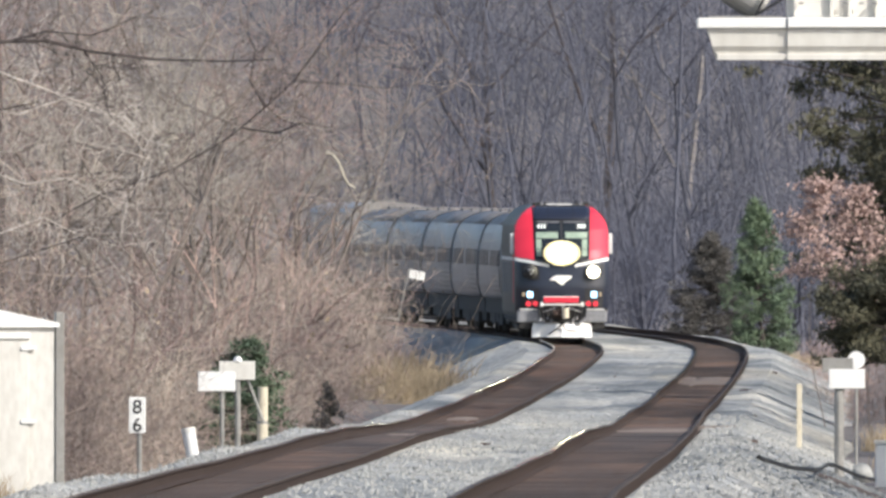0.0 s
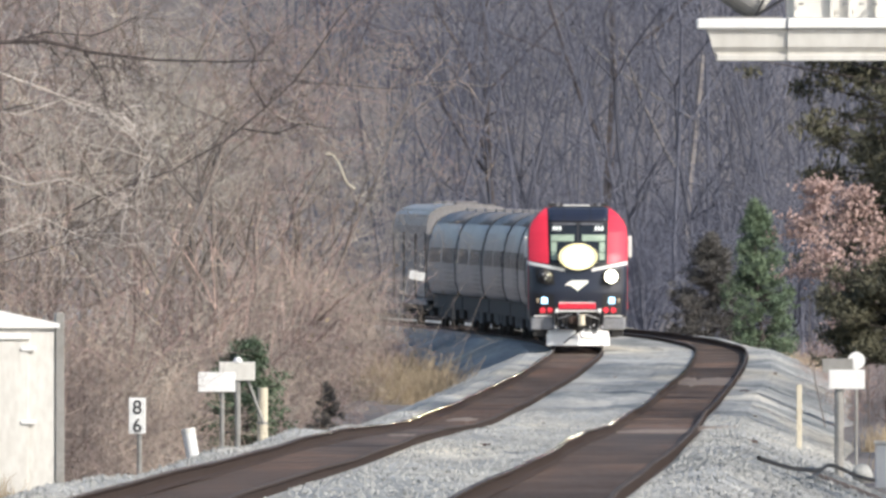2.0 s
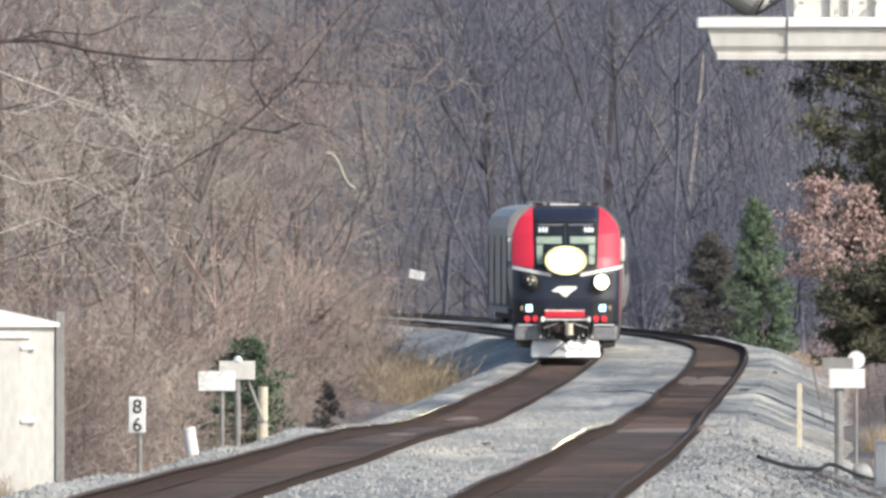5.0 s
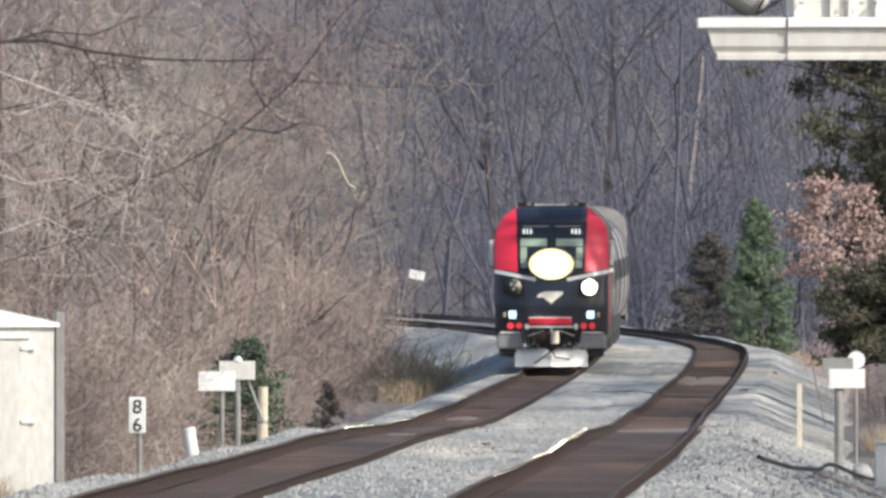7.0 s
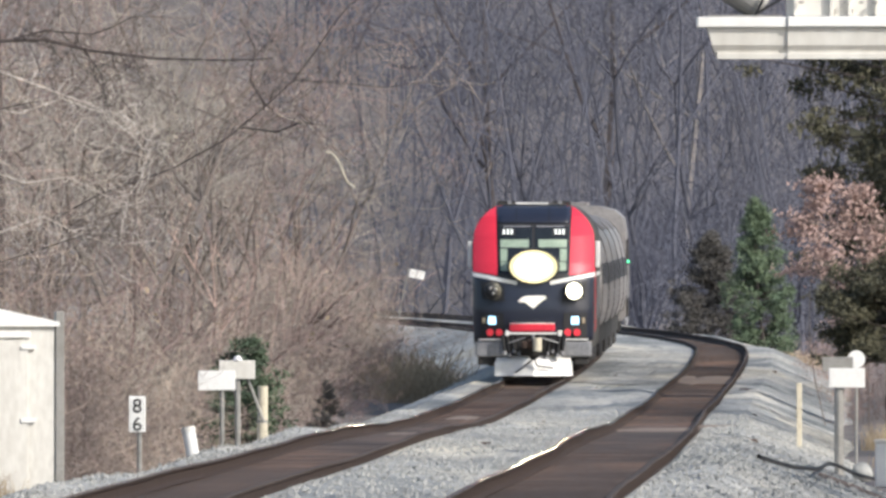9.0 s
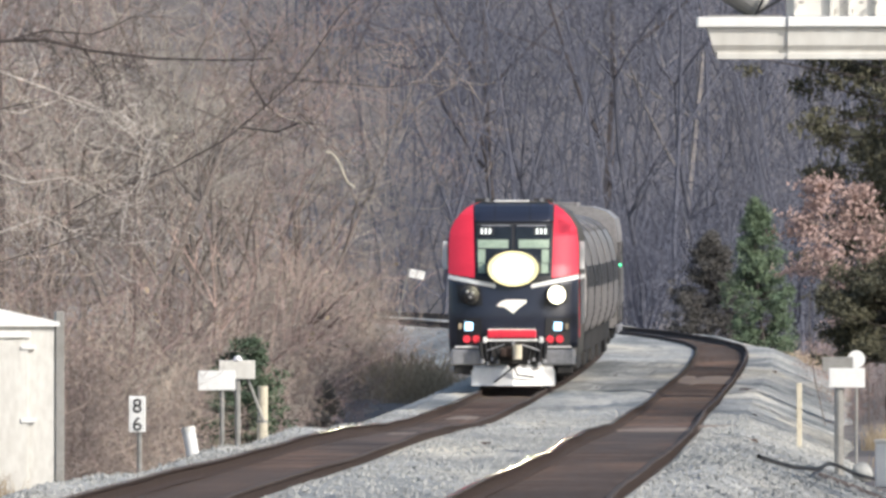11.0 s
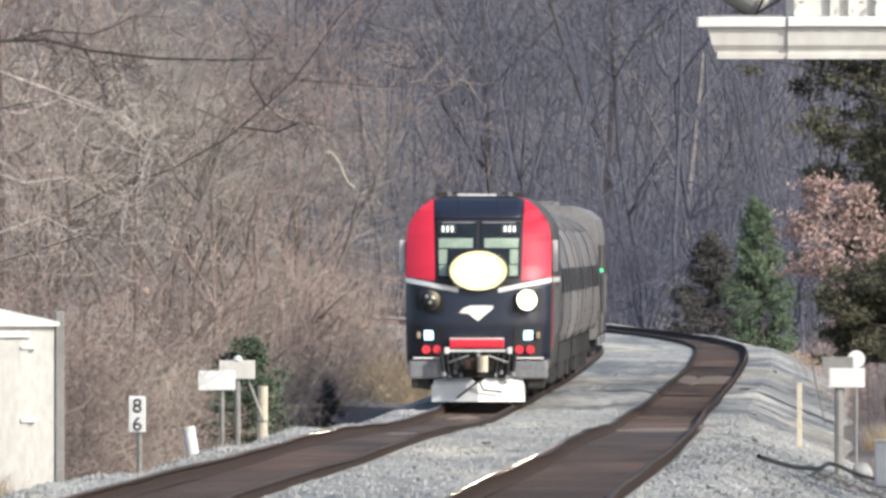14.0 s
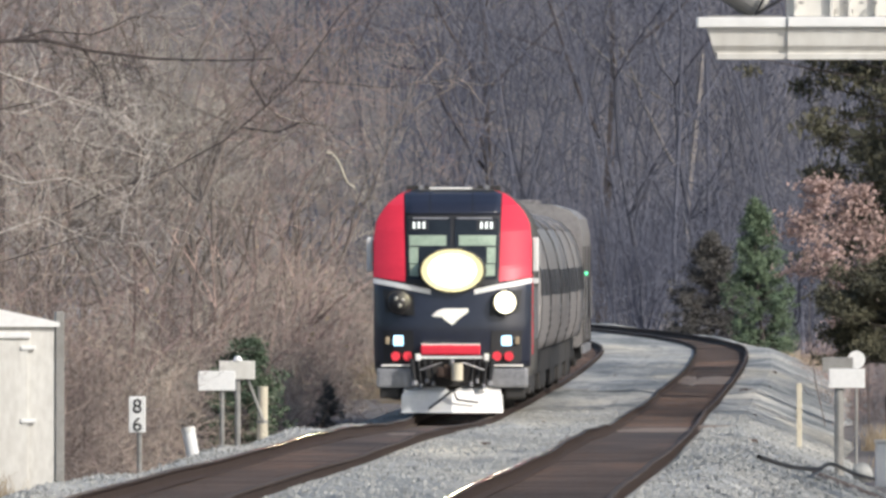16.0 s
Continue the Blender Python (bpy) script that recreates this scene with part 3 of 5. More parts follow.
    for s in (-1, 1):
        c = part("lamp_panel", face_patch([(s * 0.72, 1.04), (s * 1.32, 1.04), (s * 1.34, 1.66), (s * 0.76, 1.66)], (5, 5), 0.02), M_BLACK, loco, "black lamp cluster")
        y = face_y(1.08, 1.5) - 0.03
        part("cool_lamp", box(s * 1.04 - 0.10, s * 1.04 + 0.10, y - 0.05, y + 0.05, 1.37, 1.57, 0.03), M_BLUE, c, "cool white-blue lamp")
        part("amber_lamp", box(s * 1.25 - 0.04, s * 1.25 + 0.04, y + 0.02, y + 0.14, 1.40, 1.54, 0.02), M_STRAW, c, "small amber lamp")
        for x in (0.86, 1.09):
            part("red_lamp", rod((s * x, y - 0.06, 1.17), (s * x, y + 0.08, 1.17), 0.09, 0.09, 16), M_MARK, c, "red marker lamp")
        part("step_rail", box(s * 1.08 - 0.29, s * 1.08 + 0.29, y - 0.06, y, 0.97, 1.01, 0.01), M_WHITE, loco, "white step edge")
        part("step_stay", box(s * 1.34 - 0.015, s * 1.34 + 0.015, y + 0.1, y + 0.16, 0.74, 1.0, 0.004), M_SILVER, loco)
        for x, low, w in ((0.78, 0.66, 0.05), (0.66, 0.60, 0.035), (0.54, 0.70, 0.03), (0.42, 0.64, 0.03)):
            part("hose", rod((s * x, -0.14, 1.12), (s * (x - 0.06), -0.16, low), w, w * 0.8, 8), M_BLACK, loco, "black brake hose")
            part("hose_coupling", rod((s * (x - 0.06), -0.17, low - 0.05), (s * (x - 0.06), -0.17, low + 0.04), w * 1.3, w * 1.1, 8), M_SILVER, loco, "metal hose coupling")
        part("cock", box(s * 0.66 - 0.05, s * 0.66 + 0.05, -0.2, -0.1, 1.08, 1.22, 0.02), M_WHITE, loco, "white angle cock")
    bar = part("buffer_bar", box(-0.60, 0.54, -0.16, 0.1, 1.20, 1.38, 0.03), M_RED, loco, "red bar above the coupler")
    part("trim", box(-0.66, 0.60, -0.15, 0.08, 1.12, 1.17, 0.012), M_WHITE, bar, "pale lower edge")
    part("trim", box(-0.60, 0.54, -0.14, 0.08, 1.386, 1.41, 0.006), M_WHITE, bar, "pale upper edge")
    part("coupler_pocket", box(-0.70, 0.66, -0.02, 0.3, 0.58, 1.11, 0.03), M_UNDER, loco)
    cp = part("coupler", box(-0.17, 0.15, -0.55, 0.1, 0.74, 1.0, 0.06), M_RUST, loco, "rusty knuckle coupler")
    part("knuckle", rod((0.10, -0.58, 0.70), (0.10, -0.58, 1.04), 0.11, 0.11, 12), M_WOOD, cp, "worn pale knuckle")
    part("guard_arm", box(-0.30, -0.16, -0.62, -0.2, 0.76, 0.96, 0.05), M_RUST, cp)
    part("lock_pin", rod((0.0, -0.5, 1.0), (0.0, -0.5, 1.12), 0.04, 0.04, 8), M_SILVER, cp)
    for s in (-1, 1):
        part("coupler_lever", rod((s * 0.2, -0.3, 1.05), (s * 0.62, -0.22, 0.9), 0.018, 0.018, 8), M_SILVER, cp)
    mirrored("skirt", lambda s: box(min(s * 0.72, s * 1.46), max(s * 0.72, s * 1.46), 0.10, 0.5, 0.56, 0.95, 0.06), M_SILVER, loco, "grey front skirt")
    mirrored("skirt_foot", lambda s: box(min(s * 1.02, s * 1.40), max(s * 1.02, s * 1.40), 0.2, 0.6, 0.36, 0.57, 0.04), M_UNDER, loco, "dark foot of the skirt")
    plow = bmesh.new()
    for s in (-1, 1):
        pts = [(s * 0.0, -0.34, 0.08), (s * 0.98, 0.02, 0.08), (s * 0.98, 0.06, 0.42), (s * 0.93, 0.10, 0.48), (s * 0.0, -0.24, 0.48)]
        f = plow.faces.new([plow.verts.new(p) for p in pts])
    ext = bmesh.ops.extrude_face_region(plow, geom=list(plow.faces))
    bmesh.ops.translate(plow, vec=(0, 0.06, 0), verts=[v for v in ext["geom"] if isinstance(v, bmesh.types.BMVert)])
    pw = part("snow_plow", plow, M_WHITE, loco, "white snow plow with a black hose")
    part("hose", rod((-0.45, -0.24, 0.16), (0.02, -0.36, 0.52), 0.02, 0.02, 6), M_BLACK, pw)
    part("hose", rod((0.1, -0.37, 0.33), (0.5, -0.23, 0.28), 0.02, 0.02, 6), M_BLACK, pw)
    part("hose", rod((0.1, -0.37, 0.33), (0.02, -0.36, 0.52), 0.02, 0.02, 6), M_BLACK, pw)
    for s in (-1, 1):
        shelf = bmesh.new()
        f = shelf.faces.new([shelf.verts.new(p) for p in ((s * 0.05, -0.2, 0.49), (s * 0.94, 0.12, 0.49), (s * 0.92, 0.55, 0.74), (s * 0.30, 0.40, 0.70))])
        ext = bmesh.ops.extrude_face_region(shelf, geom=[f])
        bmesh.ops.translate(shelf, vec=(0, 0.03, -0.03), verts=[v for v in ext["geom"] if isinstance(v, bmesh.types.BMVert)])
        part("pilot_plate", shelf, M_WHITE, pw, "white sloping plate over the plow")
    for s in (-1, 1):
        part("mirror", box(s * 1.60 - 0.06, s * 1.60 + 0.06, 1.1, 1.2, 2.80, 3.46, 0.03), M_WHITE, loco, "tall white wing mirror")
        part("mirror_arm", box(min(s * 1.48, s * 1.6), max(s * 1.48, s * 1.6), 1.12, 1.18, 3.3, 3.36), M_BLACK, loco)
        part("side_stripe", box(s * 1.53 - 0.005, s * 1.53 + 0.005, 2.0, 20.8, 2.58, 2.68), M_WHITE, loco, "thin white stripe")
        part("cab_door", box(s * 1.53 - 0.008, s * 1.53 + 0.008, 2.2, 2.9, 1.2, 3.2, 0.004), M_RED, loco, "red cab door")
        part("side_window", box(s * 1.535 - 0.008, s * 1.535 + 0.008, 1.35, 2.0, 2.75, 3.4, 0.004), M_GLASS, loco)
        for y in np.arange(6, 20, 3.5):
            part("vent_grille", box(s * 1.53 - 0.01, s * 1.53 + 0.01, y, y + 2.4, 1.5, 2.5, 0.004), M_SKIRT, loco)
        part("side_sill", box(s * 1.42 - 0.03, s * 1.42 + 0.03, 1.0, 21, 0.62, 0.95, 0.01), M_UNDER, loco)
    part("fuel_tank", box(-1.3, 1.3, 8.2, 13.2, 0.3, 0.95, 0.1), M_UNDER, loco)
    bogie(loco, 4.0, 0.51)
    bogie(loco, 17.2, 0.51)
    return loco, lamps


def crest():
    """A plain white swept emblem on the nose."""
    bm = bmesh.new()
    pts = [(-0.40, 1.94), (-0.30, 2.04), (-0.17, 2.09), (0.31, 2.09), (0.31, 2.02), (0.12, 1.88), (0.0, 1.77), (-0.10, 1.83), (-0.20, 1.92)]
    f = bm.faces.new([bm.verts.new((x, face_y(x, z) - 0.025, z)) for x, z in pts])
    ext = bmesh.ops.extrude_face_region(bm, geom=[f])
    bmesh.ops.translate(bm, vec=(0, 0.02, 0), verts=[v for v in ext["geom"] if isinstance(v, bmesh.types.BMVert)])
    return bm


def baggage_car():
    """The slab-sided car at the tail."""
    c = tagged(empty("baggage_car"), "tall slab-sided silver baggage car at the train's tail", "railway coach")
    L = COACH_L
    half = [(0.95, 1.45), (1.1, 1.55), (3.6, 1.55), (4.0, 1.47), (4.22, 1.22), (4.34, 0.8), (4.38, 0.0)]
    prof = [(-w, z) for z, w in half] + [(w, z) for z, w in reversed(half[:-1])]
    part("body", loft([[(x, y, z) for x, z in prof] for y in (0.2, L - 0.2)]), M_STEEL, c, "plain silver shell", False)
    for s in (-1, 1):
        for y in (0.5, 8.0, 17.0, L - 1.2):
            d = part("door", box(min(s * 1.53, s * 1.575), max(s * 1.53, s * 1.575), y, y + 0.9, 1.05, 3.35, 0.01), M_UNDER, c, "dark door recess")
            part("handle", box(min(s * 1.57, s * 1.6), max(s * 1.57, s * 1.6), y + 0.1, y + 0.16, 1.6, 2.6), M_SILVER, d)
        part("side_sill", box(min(s * 1.5, s * 1.57), max(s * 1.5, s * 1.57), 0.3, L - 0.3, 0.80, 1.0, 0.01), M_SILVER, c)
    part("side_lamp", dome((1.60, 5.0, 2.70), 0.045), M_GREENLAMP, c, "small green side lamp")
    for k in range(3):
        part("roof_vent", box(-0.4, 0.4, 3 + k * 8, 5 + k * 8, 4.35, 4.46, 0.03), M_ROOF, c)
    part("gangway", box(-0.6, 0.6, -0.05, 0.22, 0.95, 3.2, 0.03), M_BLACK, c)
    part("underframe", box(-1.35, 1.35, 0.4, L - 0.4, 0.6, 0.9, 0.02), M_UNDER, c)
    bogie(c, 3.6, 0.45)
    bogie(c, L - 3.6, 0.45)
    return c


COACH_L = 25.9
TUBE = [(1.24, 1.42), (1.34, 1.47), (1.7, 1.56), (2.2, 1.585), (2.7, 1.56), (3.1, 1.49), (3.42, 1.40), (3.68, 1.26), (3.88, 1.04), (4.02, 0.75), (4.09, 0.4), (4.12, 0.0)]


def coach(windows=True):
    c = tagged(empty("passenger_coach"), "stainless steel tubular passenger coach with dark windows" if windows else "windowless stainless steel tubular coach",
               "railway coach", "coaches of the train")
    prof = [(-w, z) for z, w in TUBE] + [(w, z) for z, w in reversed(TUBE[:-1])]
    L = COACH_L

    def sec(y, k=1.0):
        return [(x * k, y, 2.2 + (z - 2.2) * k) for x, z in prof]
    part("body", loft([sec(0.32, 0.97), sec(0.42), sec(L - 0.42), sec(L - 0.32, 0.97)]), M_STEEL, c, "fluted stainless steel shell", True)
    for y in (0.0, L - 0.34):
        part("gangway", loft([[(x * 0.62, y, 2.1 + (z - 2.2) * 0.86) for x, z in prof], [(x * 0.62, y + 0.34, 2.1 + (z - 2.2) * 0.86) for x, z in prof]]), M_BLACK, c, "black rubber gangway")
    for y in (0.45, L - 0.60):
        ring = [[(x * k, yy, 2.2 + (z - 2.2) * k) for x, z in prof] for yy, k in ((y, 1.0), (y + 0.02, 1.012), (y + 0.13, 1.012), (y + 0.15, 1.0))]
        part("end_band", loft(ring), M_UNDER, c, "dark band round the coach end", True)
    roof = [(-w, z) for z, w in TUBE if z >= 3.6] + [(w, z) for z, w in reversed([t for t in TUBE[:-1] if t[0] >= 3.6])]
    part("roof_cover", loft([[(x * 0.99, y, z + 0.025) for x, z in roof] for y in (0.7, L - 0.7)]), M_ROOF, c, "sooty roof", True)
    for k in range(3):
        part("roof_vent", box(-0.35, 0.35, 4 + k * 8, 5.6 + k * 8, 4.09, 4.22, 0.03), M_ROOF, c)

    def skin(z):
        return float(np.interp(z, [a for a, b in TUBE], [b for a, b in TUBE]))

    def pane(s, y, length, z0, z1, out=0.02):
        bm = bmesh.new()
        q = [[(s * (skin(z) + d), yy, z) for z in np.linspace(z0, z1, 4)] for yy in (y, y + length) for d in (out,)]
        inner = [[(s * (skin(z) - 0.02), yy, z) for z in np.linspace(z0, z1, 4)] for yy in (y, y + length)]
        ring = [r + i[::-1] for r, i in zip(q, inner)]
        bm.free()
        return loft(ring)
    if windows:
        for s in (-1, 1):
            for k in (0, 1, 2, 3, 4, 6, 7, 8, 9, 10):
                part("window", pane(s, 2.9 + k * 1.86, 1.5, 2.33, 2.86), M_TINT, c, "dark tinted window")
    for s in (-1, 1):
        for y in (0.95, L - 1.75):
            d = part("door", pane(s, y, 0.8, 1.36, 3.25, 0.015), M_SILVER, c, "grey vestibule door")
            part("door_window", pane(s, y + 0.2, 0.4, 2.35, 2.85, 0.03), M_TINT, d)
        for k in range(5):
            part("flute", pane(s, 0.7, L - 1.4, 1.4 + k * 0.16, 1.46 + k * 0.16, 0.014), M_STEEL, c)
    for y0, y1, z0 in ((6.8, 10.5, 0.35), (11.2, 14.2, 0.42), (15.0, 18.6, 0.35)):
        part("underframe_box", box(-1.3, 1.3, y0, y1, z0, 1.0, 0.05), M_UNDER, c)
    part("underframe", box(-1.33, 1.33, 0.4, L - 0.4, 0.72, 1.25, 0.02), M_UNDER, c)
    bogie(c, 3.6, 0.45)
    bogie(c, L - 3.6, 0.45)
    return c


loco, ditch = locomotive()
first = coach()
coaches = [first] + [copy_thing(first, Matrix()) for _ in range(4)] + [baggage_car()]
LENGTH, GAP = 21.4, 0.25

# Place of the train's front along the line, second by second.
FRONT = [(0, 1103.0), (16, 653.0)]
front_at = spline(FRONT)


def bogie_pose(y0, near, far):
    """A vehicle whose front end lies at y0, set on the line by its two bogies."""
    ya, yb = y0 + near, y0 + far
    a = Vector((float(line_x(ya)), ya, float(line_z(ya))))
    b = Vector((float(line_x(yb)), yb, float(line_z(yb))))
    d = (b - a).normalized()
    turn = math.degrees(math.atan2(-d.x, d.y))
    tilt = math.degrees(math.asin(d.z))
    m = pose(a.x, a.y, a.z, tilt, 0, turn)
    return m @ Matrix.Translation((0, -near, 0))


# The ditch lights flash in turn, once a second each: at these moments each added dome faces straight ahead.
FLASH = (0.58, 0.08)


def place_turn(place, angle):
    return Matrix.Translation(place) @ pose(0, 0, 0, 0, 0, angle)


def motions():
    steps = [i * 0.5 for i in range(33)]
    walk(loco, [(t, bogie_pose(float(front_at(t)), 4.0, 17.2)) for t in steps])
    for k, c in enumerate(coaches):
        start = LENGTH + GAP + k * (COACH_L + 0.1)
        walk(c, [(t, bogie_pose(float(front_at(t)) + start, 3.6, COACH_L - 3.6)) for t in steps])
    for (lamp, place), side in zip(ditch, (-1, 1)):
        rows = [(0.0, place_turn(place, 360 if side > 0 else 180))]
        for n in range(17):
            c = n + FLASH[side > 0]
            for k, angle in ((-7, 180), (-6, 240), (-5, 300), (-4, 360), (4, 360), (5, 420), (6, 480), (7, 540)):
                t = c + k / 30
                if 0.02 < t < 15.98:
                    rows.append((t, place_turn(place, angle)))
        rows.append((16.0, place_turn(place, 360 if side > 0 else 180)))
        walk(lamp, rows)


# ---- plants ----
def tubes(name, segs, sides=3):
    """One mesh of many tapered tubes: segs of (a, b, ra, rb)."""
    a, b = np.array([s[0] for s in segs]), np.array([s[1] for s in segs])
    ra, rb = np.array([s[2] for s in segs]), np.array([s[3] for s in segs])
    d = b - a
    d /= np.linalg.norm(d, axis=1, keepdims=True) + 1e-9
    ref = np.where(np.abs(d[:, 2:3]) < 0.9, np.array([[0, 0, 1.0]]), np.array([[1.0, 0, 0]]))
    p = np.cross(d, ref)
    p /= np.linalg.norm(p, axis=1, keepdims=True) + 1e-9
    q = np.cross(d, p)
    rings = []
    for c, r in ((a, ra), (b, rb)):
        for k in range(sides):
            w = 2 * math.pi * k / sides
            rings.append(c + (p * math.cos(w) + q * math.sin(w)) * r[:, None])
    verts = np.stack(rings, 1).reshape(-1, 3)
    base = np.arange(len(segs))[:, None] * 2 * sides
    faces = np.concatenate([base + np.array([[k, (k + 1) % sides, sides + (k + 1) % sides, sides + k]]) for k in range(sides)])
    me = bpy.data.meshes.new(name)
    me.from_pydata(verts.tolist(), [], faces.tolist())
    return me


def blades(name, centres, r, length, width, up=0.3, reach=None):
    """One mesh of many small pointed leaves or needle tufts about the given centres."""
    n = len(centres)
    c = np.array(centres)
    d = r.normal(0, 1, (n, 3))
    d[:, 2] += up
    d /= np.linalg.norm(d, axis=1, keepdims=True)
    s = np.cross(d, r.normal(0, 1, (n, 3)))
    s /= np.linalg.norm(s, axis=1, keepdims=True) + 1e-9
    ln = length * r.uniform(0.6, 1.4, (n, 1))
    w = width * r.uniform(0.6, 1.4, (n, 1))
    verts = np.stack([c, c + d * ln * 0.5 + s * w, c + d * ln, c + d * ln * 0.5 - s * w], 1).reshape(-1, 3)
    i = np.arange(n)[:, None] * 4
    me = bpy.data.meshes.new(name)
    me.from_pydata(verts.tolist(), [], (i + np.array([[0, 1, 2, 3]])).tolist())
    return me


def grow(r, p, d, length, rad, depth, thick, thin, bend=0.05, spread=0.7, kids=2, wild=0.13, many=4, split=0.022):
    steps = many if depth > 0 else 2
    step = length / steps
    for i in range(steps):
        d = d + r.normal(0, wild, 3)
        d[2] += bend
        d /= np.linalg.norm(d)
        q = p + d * step
        r1 = rad * 0.84
        (thick if rad > split else thin).append((p, q, max(rad, 0.0054), max(r1, 0.004)))
        if depth > 0 and i > 0:
            for _ in range(r.integers(1, kids + 1)):
                side = r.normal(0, 1, 3)
                side -= d * side.dot(d)
                side /= np.linalg.norm(side) + 1e-9
                dd = d * (1 - spread * 0.6) + side * spread
                dd[2] += bend * 2
                grow(r, q, dd / np.linalg.norm(dd), length * r.uniform(0.42, 0.72), r1 * 0.58, depth - 1, thick, thin, bend, spread, kids, wild, split=split)
        p, rad = q, r1


def bare_tree(seed, height, girth, bark, twig, name="bare_tree", label="", depth=3, stems=1, lean=0.1, cat="tree", group="", **how):
    r = np.random.default_rng(seed)
    thick, thin = [], []
    for k in range(stems):
        d = np.array([r.normal(0, lean), r.normal(0, lean), 1.0])
        foot = 0.25 * (stems > 1)
        grow(r, np.array([r.normal(0, foot), r.normal(0, foot), -0.3]), d / np.linalg.norm(d), height * r.uniform(0.45, 0.66), girth * r.uniform(0.7, 1.2), depth, thick, thin, **how)
    t = tagged(empty(name), label, cat, group)
    if stems > 1:
        if thick:
            tagged(mesh_object("understem", tubes("understem", thick, 3), bark, t), kind="stuff")
        mesh_object("crown", tubes("crown", thin, 3), twig, t)
    else:
        mesh_object("trunk", tubes("trunk", thick, 5), bark, t)
        mesh_object("crown", tubes("crown", thin, 3), twig, t)
    return t


def conifer(seed, height, radius, leaf, name, label, low=0.12, tufts=70, blade=(0.34, 0.05), cat="tree", group="", ragged=0.5, girth=0.022):
    """A trunk with whorls of limbs, each limb carrying loose tufts of needles, with gaps between the whorls."""
    r = np.random.default_rng(seed)
    wood, centres = [], []
    p = np.array([0, 0, -0.3])
    for k in range(8):
        q = p + np.array([r.normal(0, 0.05), r.normal(0, 0.05), height / 8])
        wood.append((p, q, girth * height * (1 - k / 8.5), girth * height * (1 - (k + 1) / 8.5)))
        p = q
    z = height * low
    while z < height * 0.99:
        f = (z / height - low) / (1 - low)
        reach = radius * (1 - f) ** 0.75 * (0.5 + 0.5 * min(1, f * 5 + 0.3))
        for _ in range(int(r.integers(4, 7))):
            w = r.uniform(0, 6.283)
            ln = reach * r.uniform(1 - ragged, 1.12) + 0.1
            tip = np.array([math.cos(w) * ln, math.sin(w) * ln, z + ln * r.uniform(-0.12, 0.30)])
            wood.append((np.array([0, 0, z]), tip, 0.012 + 0.008 * ln, 0.008))
            clump = r.uniform(0.3, 0.55) * (0.25 + 0.16 * ln)
            for _ in range(tufts):
                g = r.uniform(0.25, 1.05) ** 0.7
                centres.append(np.array([0, 0, z]) * (1 - g) + tip * g + r.normal(0, clump, 3) * np.array([1, 1, 0.55]))
        z += max(0.25, height * 0.055 * r.uniform(0.6, 1.4))
    t = tagged(empty(name), label, cat, group)
    mesh_object("trunk", tubes("trunk", wood, 5), M_BARK, t)
    mesh_object("crown", blades("crown", centres, r, blade[0], blade[1]), leaf, t)
    return t


def pine(seed, height, reach_at, leaf, name, label, low=0.5, step=0.4, limbs=5, clumps=5, puff=0.34, tufts=60, blade=(0.2, 0.03), group="", girth=0.14):
    """An evergreen of limbs that each carry rounded, ragged clumps of needles; reach_at gives the crown's radius at each height."""
    r = np.random.default_rng(seed)
    wood, centres = [], []
    p = np.array([0, 0, -0.4])
    for k in range(8):
        q = p + np.array([r.normal(0, 0.04), r.normal(0, 0.04), (height + 0.4) / 8])
        wood.append((p, q, girth * (1 - k / 8.4), girth * (1 - (k + 1) / 8.4)))
        p = q
    z = low
    while z < height:
        for _ in range(limbs):
            w, ln = r.uniform(0, 6.283), float(reach_at(z)) * r.uniform(0.55, 1.08)
            out = np.array([math.cos(w), math.sin(w), r.uniform(-0.18, 0.28)])
            root = np.array([0, 0, z + r.uniform(-0.2, 0.2)])
            wood.append((root, root + out * ln, 0.012 + 0.010 * ln, 0.008))
            for c in range(clumps):
                g = r.uniform(0.35, 1.0) if c else 1.0
                mid = root + out * ln * g + r.normal(0, 0.10 * ln ** 0.5, 3)
                size = puff * r.uniform(0.6, 1.25)
                v = r.normal(0, 1, (tufts, 3))
                v /= np.linalg.norm(v, axis=1, keepdims=True)
                centres.append(mid + v * size * r.uniform(0.35, 1.0, (tufts, 1)) * np.array([1, 1, 0.62]))
        z += step * r.uniform(0.7, 1.3)
    t = tagged(empty(name), label, "tree", group)
    mesh_object("trunk", tubes("trunk", wood, 5), M_LIMB, t)
    mesh_object("crown", blades("crown", np.concatenate(centres), r, blade[0], blade[1], up=0.15), leaf, t)
    return t


def leafy(seed, height, twig, leaf, name, label, count=1400, size=(0.16, 0.05), cat="shrub", group="", stems=5, lean=0.35):
    """A small tree or shrub that holds its leaves."""
    r = np.random.default_rng(seed)
    thick, thin = [], []
    for k in range(stems):
        d = np.array([r.normal(0, lean), r.normal(0, lean), 1.0])
        grow(r, np.array([r.normal(0, 0.1), r.normal(0, 0.1), -0.2]), d / np.linalg.norm(d), height * 0.6, 0.012 * height, 2, thick, thin)
    t = tagged(empty(name), label, cat, group)
    mesh_object("crown", tubes("crown", thick + thin, 3), twig, t)
    ends = [s[1] for s in thin if s[1][2] > height * 0.2]
    pick = r.integers(0, len(ends), count)
    mesh_object("foliage", blades("foliage", [ends[i] + r.normal(0, 0.1, 3) for i in pick], r, *size), leaf, t)
    return t


